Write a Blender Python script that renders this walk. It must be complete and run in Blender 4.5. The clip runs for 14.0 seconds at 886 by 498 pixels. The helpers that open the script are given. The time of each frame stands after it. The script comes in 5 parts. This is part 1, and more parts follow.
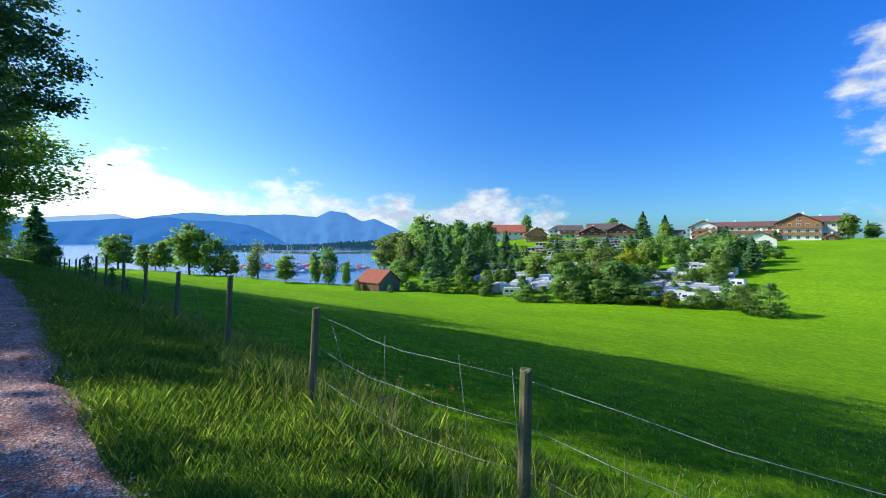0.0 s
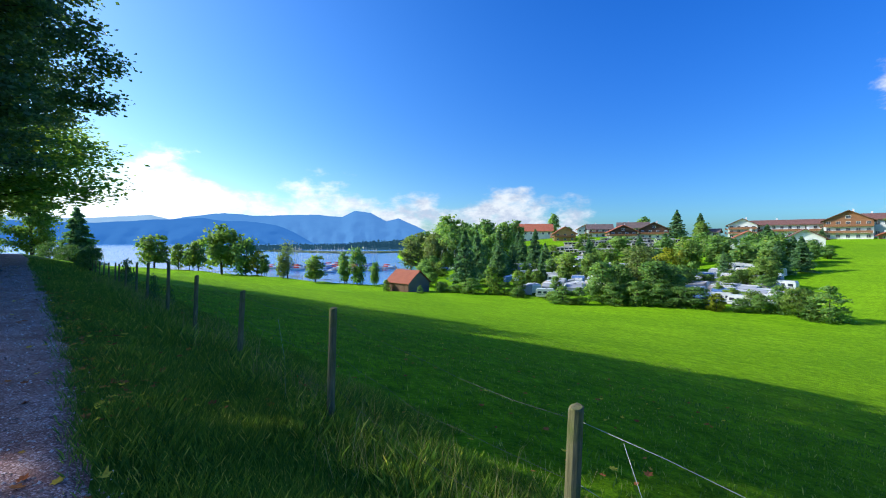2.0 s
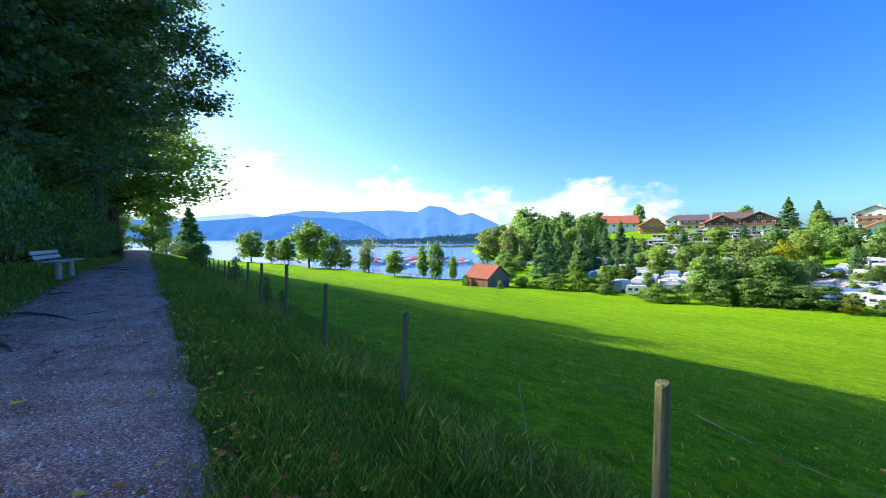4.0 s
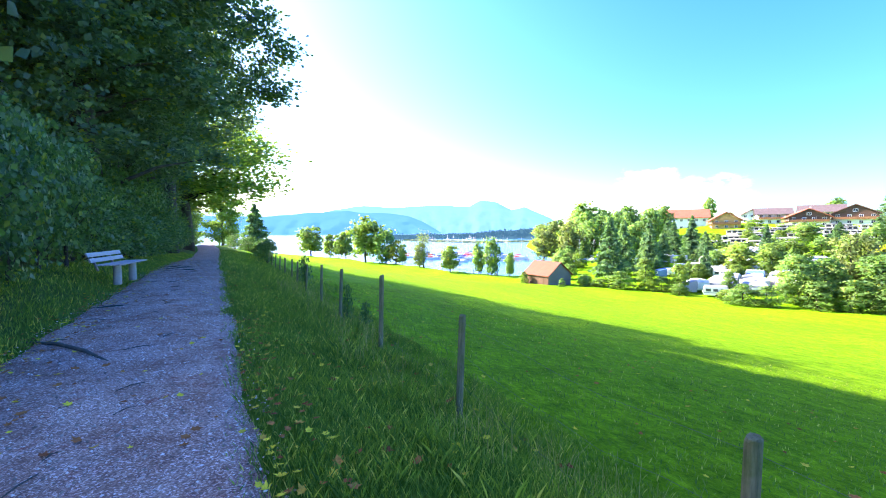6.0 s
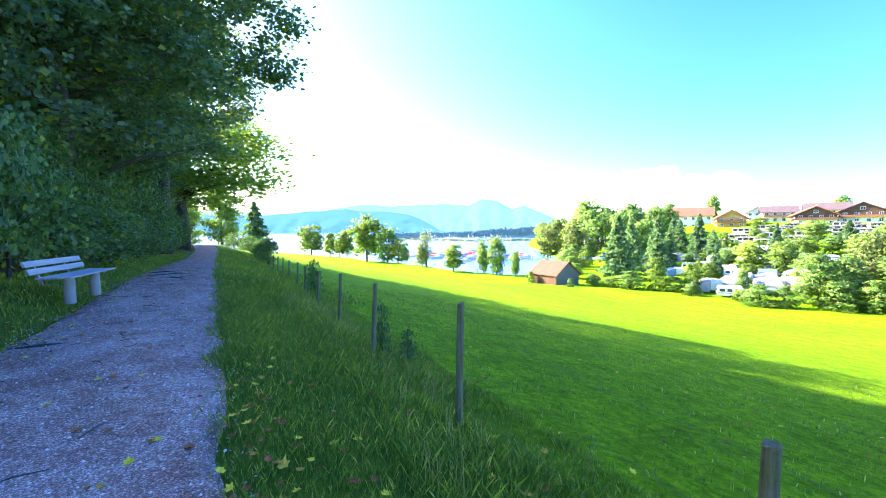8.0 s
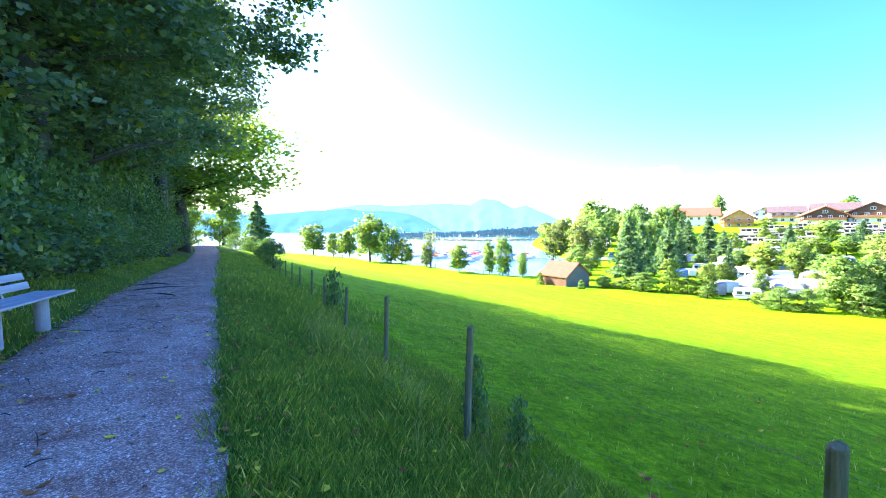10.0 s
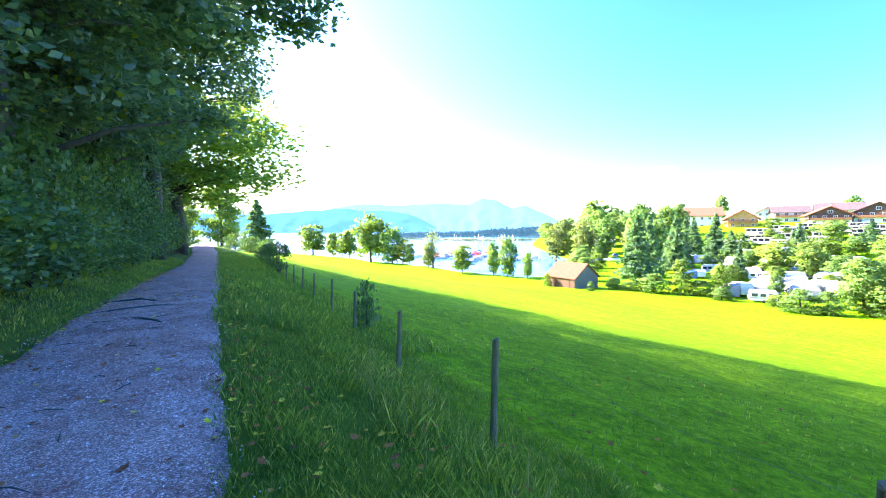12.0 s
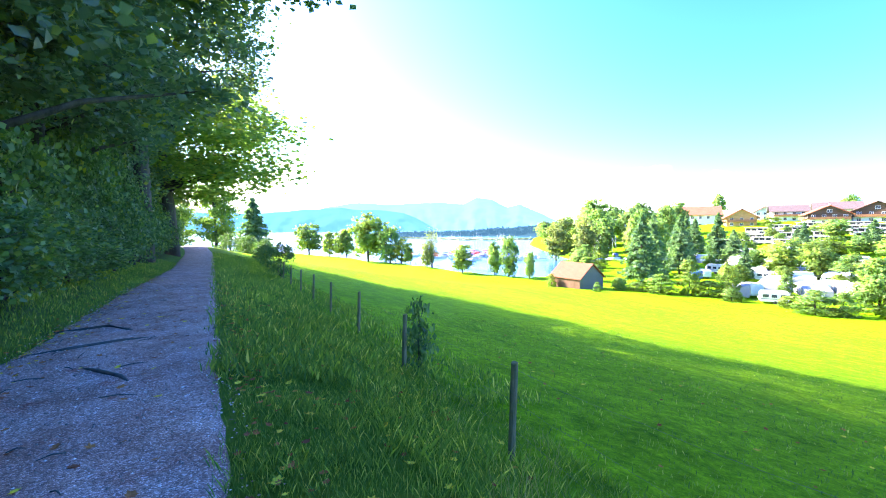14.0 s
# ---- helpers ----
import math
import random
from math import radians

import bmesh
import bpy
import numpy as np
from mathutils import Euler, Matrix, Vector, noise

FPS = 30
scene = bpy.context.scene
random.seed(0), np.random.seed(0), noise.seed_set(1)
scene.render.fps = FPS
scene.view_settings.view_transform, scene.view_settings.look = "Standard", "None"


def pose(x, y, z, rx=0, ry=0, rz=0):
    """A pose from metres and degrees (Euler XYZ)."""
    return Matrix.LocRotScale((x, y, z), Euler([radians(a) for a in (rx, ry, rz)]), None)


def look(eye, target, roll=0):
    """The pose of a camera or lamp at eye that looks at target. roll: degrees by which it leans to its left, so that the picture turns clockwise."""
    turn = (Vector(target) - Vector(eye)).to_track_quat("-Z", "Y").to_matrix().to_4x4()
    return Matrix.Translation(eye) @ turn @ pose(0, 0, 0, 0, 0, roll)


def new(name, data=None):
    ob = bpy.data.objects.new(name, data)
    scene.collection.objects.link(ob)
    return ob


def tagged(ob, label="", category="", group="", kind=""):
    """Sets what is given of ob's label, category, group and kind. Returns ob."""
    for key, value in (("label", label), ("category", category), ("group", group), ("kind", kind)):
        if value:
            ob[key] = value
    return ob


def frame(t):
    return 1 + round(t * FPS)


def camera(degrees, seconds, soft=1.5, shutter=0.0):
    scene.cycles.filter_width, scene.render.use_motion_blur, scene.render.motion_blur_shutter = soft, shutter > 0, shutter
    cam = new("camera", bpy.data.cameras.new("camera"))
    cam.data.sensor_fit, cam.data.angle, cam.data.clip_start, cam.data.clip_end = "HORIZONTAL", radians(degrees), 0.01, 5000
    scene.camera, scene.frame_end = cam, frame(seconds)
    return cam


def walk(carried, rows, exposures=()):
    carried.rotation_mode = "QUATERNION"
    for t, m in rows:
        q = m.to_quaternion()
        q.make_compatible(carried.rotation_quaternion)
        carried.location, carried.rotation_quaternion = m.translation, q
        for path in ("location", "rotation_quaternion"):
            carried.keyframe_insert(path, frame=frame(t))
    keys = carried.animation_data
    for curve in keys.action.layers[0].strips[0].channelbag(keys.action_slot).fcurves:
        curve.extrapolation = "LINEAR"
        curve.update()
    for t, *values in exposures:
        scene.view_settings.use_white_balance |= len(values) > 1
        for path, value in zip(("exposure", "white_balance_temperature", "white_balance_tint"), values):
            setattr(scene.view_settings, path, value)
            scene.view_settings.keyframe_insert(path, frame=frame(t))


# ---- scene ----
cam = camera(92.2, 14.0, soft=1.0)
PATH = [
    (0, (0.206, 2.303, 1.047), (1.68, 3.654, 1.015), 0.1),
    (0.5, (0.257, 2.915, 1.082), (1.717, 4.283, 1.05), -0.0),
    (1, (0.345, 3.478, 1.117), (1.772, 4.88, 1.084), -0.1),
    (1.5, (0.422, 4.057, 1.153), (1.844, 5.462, 1.12), -0.0),
    (2, (0.481, 4.612, 1.184), (1.878, 6.043, 1.149), 0.0),
    (2.5, (0.484, 5.142, 1.203), (1.852, 6.601, 1.167), -0.1),
    (3, (0.435, 5.693, 1.25), (1.743, 7.206, 1.213), -0.2),
    (3.5, (0.474, 6.238, 1.272), (1.714, 7.806, 1.222), -0.3),
    (4, (0.512, 6.842, 1.265), (1.645, 8.489, 1.203), -0.5),
    (6.5, (0.657, 9.98, 1.382), (1.578, 11.752, 1.297), -0.4),
    (7, (0.71, 10.605, 1.37), (1.633, 12.377, 1.282), -0.4),
    (7.5, (0.731, 11.277, 1.38), (1.654, 13.049, 1.29), -0.4),
    (8, (0.772, 11.876, 1.398), (1.698, 13.647, 1.307), -0.5),
    (10.5, (0.774, 15.121, 1.517), (1.695, 16.894, 1.424), -0.4),
    (11, (0.764, 15.791, 1.52), (1.686, 17.563, 1.428), -0.4),
    (11.5, (0.75, 16.429, 1.497), (1.675, 18.2, 1.404), -0.5),
    (12, (0.704, 17.08, 1.528), (1.632, 18.85, 1.435), -0.4),
    (12.5, (0.688, 17.684, 1.504), (1.62, 19.451, 1.411), -0.4),
    (13, (0.682, 18.359, 1.532), (1.618, 20.124, 1.438), -0.4),
    (13.5, (0.674, 19.011, 1.527), (1.615, 20.774, 1.433), -0.5),
    (14, (0.651, 19.68, 1.554), (1.598, 21.439, 1.457), -0.4),
]
EXPOSURES = [(0, 0.34, 6100, 5), (2.0, 0.38, 6100, 5), (2.5, 0.90, 6200, 7), (3.0, 1.33, 6450, 9), (3.6, 1.62, 6650, 14), (4.0, 0.95, 6600, 11), (4.4, 1.05, 6700, 11), (6.3, 2.35, 6850, 20), (8.0, 2.45, 6850, 20), (10.5, 2.6, 6850, 20), (14, 2.65, 6850, 20)]
walk(cam, [(t, look(eye, target, roll)) for t, eye, target, roll in PATH], EXPOSURES)

# ---- light ----
SUN_AZIMUTH, SUN_ELEVATION = -38.0, 33.0
world = bpy.data.worlds.new("sky")
scene.world = world
world.use_nodes = True
wn, wl = world.node_tree.nodes, world.node_tree.links
wn.clear()
w_out = wn.new("ShaderNodeOutputWorld")
w_bg = wn.new("ShaderNodeBackground")
w_bg.inputs["Strength"].default_value = 0.15
sky = wn.new("ShaderNodeTexSky")
sky.sky_type, sky.sun_disc = "NISHITA", False
sky.sun_elevation, sky.sun_rotation = radians(SUN_ELEVATION), radians(SUN_AZIMUTH)
sky.air_density, sky.dust_density, sky.ozone_density = 1.0, 1.0, 3.0
w_co = wn.new("ShaderNodeTexCoord")
w_sep = wn.new("ShaderNodeSeparateXYZ")
wl.new(w_co.outputs["Generated"], w_sep.inputs[0])
w_map = wn.new("ShaderNodeMapping")
w_map.inputs["Scale"].default_value = (5.0, 5.0, 10.0)
wl.new(w_co.outputs["Generated"], w_map.inputs[0])
w_noise = wn.new("ShaderNodeTexNoise")
w_noise.inputs["Scale"].default_value, w_noise.inputs["Detail"].default_value, w_noise.inputs["Roughness"].default_value = 2.2, 10, 0.6
wl.new(w_map.outputs[0], w_noise.inputs["Vector"])


def w_math(op, a, b):
    n = wn.new("ShaderNodeMath")
    n.operation = op
    for i, v in enumerate((a, b)):
        if isinstance(v, (int, float)):
            n.inputs[i].default_value = v
        else:
            wl.new(v, n.inputs[i])
    return n.outputs[0]


def w_range(v, a, b, c, d):
    n = wn.new("ShaderNodeMapRange")
    n.interpolation_type = "SMOOTHSTEP"
    wl.new(v, n.inputs["Value"])
    for key, val in zip(("From Min", "From Max", "To Min", "To Max"), (a, b, c, d)):
        n.inputs[key].default_value = val
    return n.outputs[0]


# cumulus banked up over the mountains, thinning out higher up
low_band = w_range(w_sep.outputs["Z"], 0.05, 0.15, 0.27, 0.0)
west = w_range(w_sep.outputs["X"], 0.15, 0.95, 0.0, -0.10)
cover = w_math("ADD", w_math("ADD", w_noise.outputs["Fac"], low_band), west)


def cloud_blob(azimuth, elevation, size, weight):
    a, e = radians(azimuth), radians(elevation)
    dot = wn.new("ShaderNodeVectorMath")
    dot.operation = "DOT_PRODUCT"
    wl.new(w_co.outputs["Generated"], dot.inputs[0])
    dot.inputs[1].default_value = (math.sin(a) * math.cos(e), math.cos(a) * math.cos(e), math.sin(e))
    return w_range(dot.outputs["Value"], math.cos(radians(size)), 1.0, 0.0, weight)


cover = w_math("ADD", cover, cloud_blob(95, 15.0, 10, 0.50))
cover = w_math("ADD", cover, cloud_blob(53, 4.0, 6, 0.17))
cover = w_math("ADD", cover, cloud_blob(40, 4.5, 8, 0.11))
cover = w_math("ADD", cover, cloud_blob(29, 6.5, 7, 0.12))
cover = w_math("ADD", cover, cloud_blob(62, 2.8, 7, 0.16))
cover = w_math("ADD", cover, cloud_blob(9, 5.0, 11, 0.22))
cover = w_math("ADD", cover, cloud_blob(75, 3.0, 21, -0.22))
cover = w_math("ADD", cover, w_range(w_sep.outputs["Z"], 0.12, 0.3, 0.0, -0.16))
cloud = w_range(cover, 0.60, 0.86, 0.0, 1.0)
w_mix = wn.new("ShaderNodeMix")
w_mix.data_type = "RGBA"
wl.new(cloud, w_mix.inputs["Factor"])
w_sat = wn.new("ShaderNodeHueSaturation")
w_sat.inputs["Saturation"].default_value = 1.36
w_sat.inputs["Hue"].default_value = 0.514
wl.new(sky.outputs[0], w_sat.inputs["Color"])
w_tint = wn.new("ShaderNodeMix")
w_tint.data_type, w_tint.blend_type = "RGBA", "MULTIPLY"
w_tint.inputs["Factor"].default_value = 1.0
wl.new(w_sat.outputs[0], w_tint.inputs["A"])
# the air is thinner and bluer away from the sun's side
w_dot = wn.new("ShaderNodeVectorMath")
w_dot.operation = "DOT_PRODUCT"
wl.new(w_co.outputs["Generated"], w_dot.inputs[0])
w_dot.inputs[1].default_value = (math.sin(radians(SUN_AZIMUTH)), math.cos(radians(SUN_AZIMUTH)), 0.0)
sunward = w_range(w_dot.outputs["Value"], -0.35, 0.85, 0.0, 1.0)
w_cool = wn.new("ShaderNodeMix")
w_cool.data_type = "RGBA"
wl.new(sunward, w_cool.inputs["Factor"])
w_cool.inputs["A"].default_value, w_cool.inputs["B"].default_value = (0.56, 0.86, 1.14, 1), (1.25, 1.32, 1.24, 1)
wl.new(w_cool.outputs["Result"], w_tint.inputs["B"])
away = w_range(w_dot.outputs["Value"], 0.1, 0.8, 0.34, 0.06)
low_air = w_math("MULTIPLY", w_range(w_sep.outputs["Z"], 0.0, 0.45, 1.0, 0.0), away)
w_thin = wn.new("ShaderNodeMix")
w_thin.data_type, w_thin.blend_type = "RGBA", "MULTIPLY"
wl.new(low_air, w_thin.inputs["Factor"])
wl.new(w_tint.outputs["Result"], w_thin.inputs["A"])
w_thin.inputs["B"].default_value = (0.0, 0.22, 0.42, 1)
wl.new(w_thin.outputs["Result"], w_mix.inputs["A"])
# the clouds: white towards the sun, softly grey underneath away from it
w_puff = wn.new("ShaderNodeTexNoise")
w_puff.inputs["Scale"].default_value, w_puff.inputs["Detail"].default_value, w_puff.inputs["Roughness"].default_value = 4.5, 8, 0.6
w_lift = wn.new("ShaderNodeMapping")
w_lift.inputs["Scale"].default_value, w_lift.inputs["Location"].default_value = (5.0, 5.0, 10.0), (0.1, 0.0, 0.35)
wl.new(w_co.outputs["Generated"], w_lift.inputs[0])
wl.new(w_lift.outputs[0], w_puff.inputs["Vector"])
w_white = wn.new("ShaderNodeMix")
w_white.data_type = "RGBA"
wl.new(w_range(w_puff.outputs["Fac"], 0.36, 0.62, 0.0, 1.0), w_white.inputs["Factor"])
w_white.inputs["A"].default_value, w_white.inputs["B"].default_value = (3.0, 3.3, 4.1, 1), (4.6, 4.7, 5.0, 1)
w_bright = wn.new("ShaderNodeMix")
w_bright.data_type = "RGBA"
wl.new(w_range(w_dot.outputs["Value"], 0.15, 0.75, 0.0, 1.0), w_bright.inputs["Factor"])
wl.new(w_white.outputs["Result"], w_bright.inputs["A"])
w_bright.inputs["B"].default_value = (7.2, 7.4, 7.8, 1)
wl.new(w_bright.outputs["Result"], w_mix.inputs["B"])
wl.new(w_mix.outputs["Result"], w_bg.inputs["Color"])
wl.new(w_bg.outputs[0], w_out.inputs["Surface"])

sun = new("sun", bpy.data.lights.new("sun", "SUN"))
sun.data.energy, sun.data.angle, sun.data.color = 4.5, radians(0.55), (1.0, 0.95, 0.86)
_a, _e = radians(SUN_AZIMUTH), radians(SUN_ELEVATION)
sun.matrix_world = look((100 * math.sin(_a) * math.cos(_e), 100 * math.cos(_a) * math.cos(_e), 100 * math.sin(_e)), (0, 0, 0))


# ---- materials ----
def rgb(c):
    return (*c, 1.0)


class Nodes:
    """A principled material with a short way to add nodes."""

    def __init__(self, name, rough=0.8, metal=0.0):
        self.m = bpy.data.materials.new(name)
        self.m.use_nodes = True
        self.t = self.m.node_tree
        self.b = self.t.nodes["Principled BSDF"]
        self.b.inputs["Roughness"].default_value = rough
        self.b.inputs["Metallic"].default_value = metal
        self.co = self.t.nodes.new("ShaderNodeTexCoord")

    def link(self, a, b):
        self.t.links.new(a, b)

    def node(self, kind, **settings):
        n = self.t.nodes.new(kind)
        for key, value in settings.items():
            n.inputs[key.replace("_", " ")].default_value = value
        return n

    def noise(self, scale, detail=6, rough=0.6, world=True, stretch=(1, 1, 1)):
        mp = self.node("ShaderNodeMapping", Scale=stretch)
        if world:
            geo = self.node("ShaderNodeNewGeometry")
            self.link(geo.outputs["Position"], mp.inputs[0])
        else:
            self.link(self.co.outputs["Object"], mp.inputs[0])
        n = self.node("ShaderNodeTexNoise", Scale=scale, Detail=detail, Roughness=rough)
        self.link(mp.outputs[0], n.inputs["Vector"])
        return n.outputs["Fac"]

    def ramp(self, fac, *stops):
        r = self.node("ShaderNodeValToRGB")
        e = r.color_ramp.elements
        while len(e) < len(stops):
            e.new(0.5)
        for el, (pos, col) in zip(e, stops):
            el.position, el.color = pos, rgb(col)
        self.link(fac, r.inputs[0])
        return r.outputs[0]

    def mix(self, fac, a, b, blend="MIX"):
        n = self.node("ShaderNodeMix")
        n.data_type, n.blend_type = "RGBA", blend
        for key, v in (("Factor", fac), ("A", a), ("B", b)):
            if isinstance(v, (int, float)):
                n.inputs[key].default_value = v
            elif isinstance(v, tuple):
                n.inputs[key].default_value = rgb(v)
            else:
                self.link(v, n.inputs[key])
        return n.outputs["Result"]

    def color(self, c):
        if isinstance(c, tuple):
            self.b.inputs["Base Color"].default_value = rgb(c)
        else:
            self.link(c, self.b.inputs["Base Color"])

    def bump(self, height, strength, distance):
        n = self.node("ShaderNodeBump", Strength=strength, Distance=distance)
        self.link(height, n.inputs["Height"])
        self.link(n.outputs[0], self.b.inputs["Normal"])


def plain(name, col, rough=0.6, metal=0.0, vary=0.18, scale=6.0, bump=0.15, stretch=(1, 1, 1)):
    """A surface in one colour with grain and blotches."""
    n = Nodes(name, rough, metal)
    dark = tuple(v * (1 - vary) for v in col)
    light = tuple(min(1, v * (1 + vary)) for v in col)
    big = n.ramp(n.noise(scale * 0.2, 4, 0.6, False, stretch), (0.3, dark), (0.7, light))
    fine = n.ramp(n.noise(scale * 3, 5, 0.7, False, stretch), (0.3, (0.82, 0.82, 0.82)), (0.7, (1, 1, 1)))
    n.color(n.mix(1.0, big, fine, "MULTIPLY"))
    if bump:
        n.bump(n.noise(scale * 4, 4, 0.7, False, stretch), bump, 0.01)
    return n.m


def leafy(name, dark, light, through_light, warm=None, sheen=0.12):
    """Leaves: a soft sheen, and light that shines through."""
    n = Nodes(name, 0.48)
    n.b.inputs["Specular IOR Level"].default_value = sheen
    geo = n.node("ShaderNodeNewGeometry")
    stops = [(0.0, dark), (0.55, tuple((a + b) / 2 for a, b in zip(dark, light))), (0.9, light)]
    if warm:
        stops.append((1.0, warm))
    leaf = n.ramp(geo.outputs["Random Per Island"], *stops)
    info = n.node("ShaderNodeObjectInfo")
    tone = n.ramp(info.outputs["Random"], (0.0, (0.78, 0.82, 0.8)), (1.0, (1.15, 1.08, 1.0)))
    leaf = n.mix(1.0, leaf, tone, "MULTIPLY")
    patch = n.ramp(n.noise(0.45, 3, 0.5), (0.35, (0.8, 0.85, 0.8)), (0.65, (1.1, 1.08, 1.0)))
    leaf = n.mix(1.0, leaf, patch, "MULTIPLY")
    n.color(leaf)
    tr = n.node("ShaderNodeBsdfTranslucent")
    n.link(n.mix(1.0, leaf, (1.25, 1.35, 0.6), "MULTIPLY"), tr.inputs["Color"])
    mx = n.node("ShaderNodeMixShader")
    mx.inputs[0].default_value = through_light
    n.link(n.b.outputs[0], mx.inputs[1])
    n.link(tr.outputs[0], mx.inputs[2])
    n.link(mx.outputs[0], n.t.nodes["Material Output"].inputs["Surface"])
    return n.m


def dry_leaves(name, dark, light, warm):
    n = Nodes(name, 0.95)
    n.b.inputs["Specular IOR Level"].default_value = 0.0
    geo = n.node("ShaderNodeNewGeometry")
    c = n.ramp(geo.outputs["Random Per Island"], (0.0, dark), (0.6, light), (0.82, warm))
    n.color(n.mix(1.0, c, n.ramp(n.noise(40, 3, 0.6), (0.3, (0.7, 0.65, 0.6)), (0.7, (1.1, 1.1, 1.1))), "MULTIPLY"))
    return n.m


def make_meadow():
    n = Nodes("meadow_grass", 0.9)
    n.b.inputs["Specular IOR Level"].default_value = 0.03
    big = n.ramp(n.noise(0.05, 4, 0.6), (0.35, (0.20, 0.40, 0.012)), (0.65, (0.265, 0.485, 0.013)))
    mid = n.ramp(n.noise(1.4, 5, 0.7), (0.32, (0.62, 0.67, 0.6)), (0.68, (1.22, 1.18, 1.05)))
    rows = n.ramp(n.noise(0.55, 3, 0.6, True, (1.0, 0.12, 1.0)), (0.35, (0.86, 0.9, 0.85)), (0.65, (1.06, 1.05, 1.0)))
    grain = n.ramp(n.noise(8.5, 6, 0.85), (0.36, (0.58, 0.62, 0.55)), (0.64, (1.26, 1.22, 1.1)))
    mid = n.mix(1.0, mid, grain, "MULTIPLY")
    fine = n.ramp(n.noise(28, 4, 0.75), (0.3, (0.7, 0.74, 0.65)), (0.7, (1.15, 1.12, 1.0)))
    c = n.mix(1.0, n.mix(1.0, n.mix(1.0, big, mid, "MULTIPLY"), rows, "MULTIPLY"), fine, "MULTIPLY")
    tips = n.ramp(n.noise(4.2, 5, 0.8), (0.38, (0.72, 0.76, 0.7)), (0.62, (1.24, 1.2, 1.1)))
    c = n.mix(1.0, c, tips, "MULTIPLY")
    rough = n.ramp(n.noise(3.0, 6, 0.75), (0.3, (0.06, 0.12, 0.012)), (0.55, (0.13, 0.22, 0.02)), (0.75, (0.24, 0.27, 0.035)))
    litter = n.ramp(n.noise(5.0, 6, 0.75), (0.3, (0.05, 0.07, 0.025)), (0.6, (0.10, 0.13, 0.04)), (0.78, (0.17, 0.11, 0.055)))
    geo = n.node("ShaderNodeNewGeometry")
    sep = n.node("ShaderNodeSeparateXYZ")
    n.link(geo.outputs["Position"], sep.inputs[0])
    wob = n.node("ShaderNodeMath")
    wob.operation = "MULTIPLY_ADD"
    n.link(n.noise(0.9, 4, 0.6), wob.inputs[0])
    wob.inputs[1].default_value = 1.6
    n.link(sep.outputs["X"], wob.inputs[2])

    def strip(a, b, v0, v1):
        m = n.node("ShaderNodeMapRange")
        n.link(wob.outputs[0], m.inputs["Value"])
        for key, val in zip(("From Min", "From Max", "To Min", "To Max"), (a, b, v0, v1)):
            m.inputs[key].default_value = val
        return m.outputs["Result"]

    c = n.mix(strip(3.1, 4.3, 1.0, 0.0), c, rough)
    c = n.mix(strip(-1.6, -0.4, 1.0, 0.0), c, litter)
    n.color(c)
    n.bump(n.noise(14, 6, 0.85), 1.0, 0.07)
    return n.m


def make_gravel():
    n = Nodes("gravel", 0.9)
    n.b.inputs["Specular IOR Level"].default_value = 0.15
    vor = n.node("ShaderNodeTexVoronoi", Scale=120.0)
    geo = n.node("ShaderNodeNewGeometry")
    n.link(geo.outputs["Position"], vor.inputs["Vector"])
    sep = n.node("ShaderNodeSeparateColor")
    n.link(vor.outputs["Color"], sep.inputs[0])
    stone = n.ramp(sep.outputs[0], (0.0, (0.13, 0.075, 0.06)), (0.55, (0.43, 0.265, 0.20)), (0.8, (0.62, 0.43, 0.34)), (0.95, (0.95, 0.84, 0.76)))
    dust = n.ramp(n.noise(0.9, 5, 0.65), (0.35, (0.41, 0.23, 0.17)), (0.7, (0.58, 0.37, 0.275)))
    c = n.mix(0.25, stone, dust)
    worn = n.ramp(n.noise(2.2, 6, 0.7), (0.38, (0.78, 0.62, 0.56)), (0.58, (1.08, 1.08, 1.1)))
    c = n.mix(1.0, c, worn, "MULTIPLY")
    rust = n.ramp(n.noise(3.4, 7, 0.72), (0.57, (1, 1, 1)), (0.70, (0.82, 0.46, 0.38)))
    c = n.mix(1.0, c, rust, "MULTIPLY")
    damp = n.ramp(n.noise(0.6, 5, 0.65), (0.35, (0.86, 0.79, 0.79)), (0.65, (1.15, 1.04, 0.98)))
    n.color(n.mix(1.0, c, damp, "MULTIPLY"))
    inv = n.node("ShaderNodeMath")
    inv.operation = "SUBTRACT"
    inv.inputs[0].default_value = 1.0
    n.link(vor.outputs["Distance"], inv.inputs[1])
    n.bump(inv.outputs[0], 0.7, 0.011)
    return n.m


def make_water():
    n = Nodes("lake_water", 0.2)
    n.color(n.ramp(n.noise(0.01, 3, 0.5), (0.3, (0.03, 0.14, 0.36)), (0.7, (0.05, 0.19, 0.43))))
    n.b.inputs["Specular IOR Level"].default_value = 0.4
    n.bump(n.noise(0.35, 5, 0.6, True, (1.0, 0.5, 1.0)), 0.25, 0.3)
    return n.m


def make_distance(name, low, high, haze_glow):
    """Far hills seen through much air: their own colour is weak, the haze is painted on as a blue glow."""
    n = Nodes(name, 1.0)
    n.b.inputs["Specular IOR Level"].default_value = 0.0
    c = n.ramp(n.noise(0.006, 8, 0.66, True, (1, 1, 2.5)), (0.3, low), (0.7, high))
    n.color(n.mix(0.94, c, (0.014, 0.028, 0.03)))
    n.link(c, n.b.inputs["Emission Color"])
    n.b.inputs["Emission Strength"].default_value = haze_glow
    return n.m


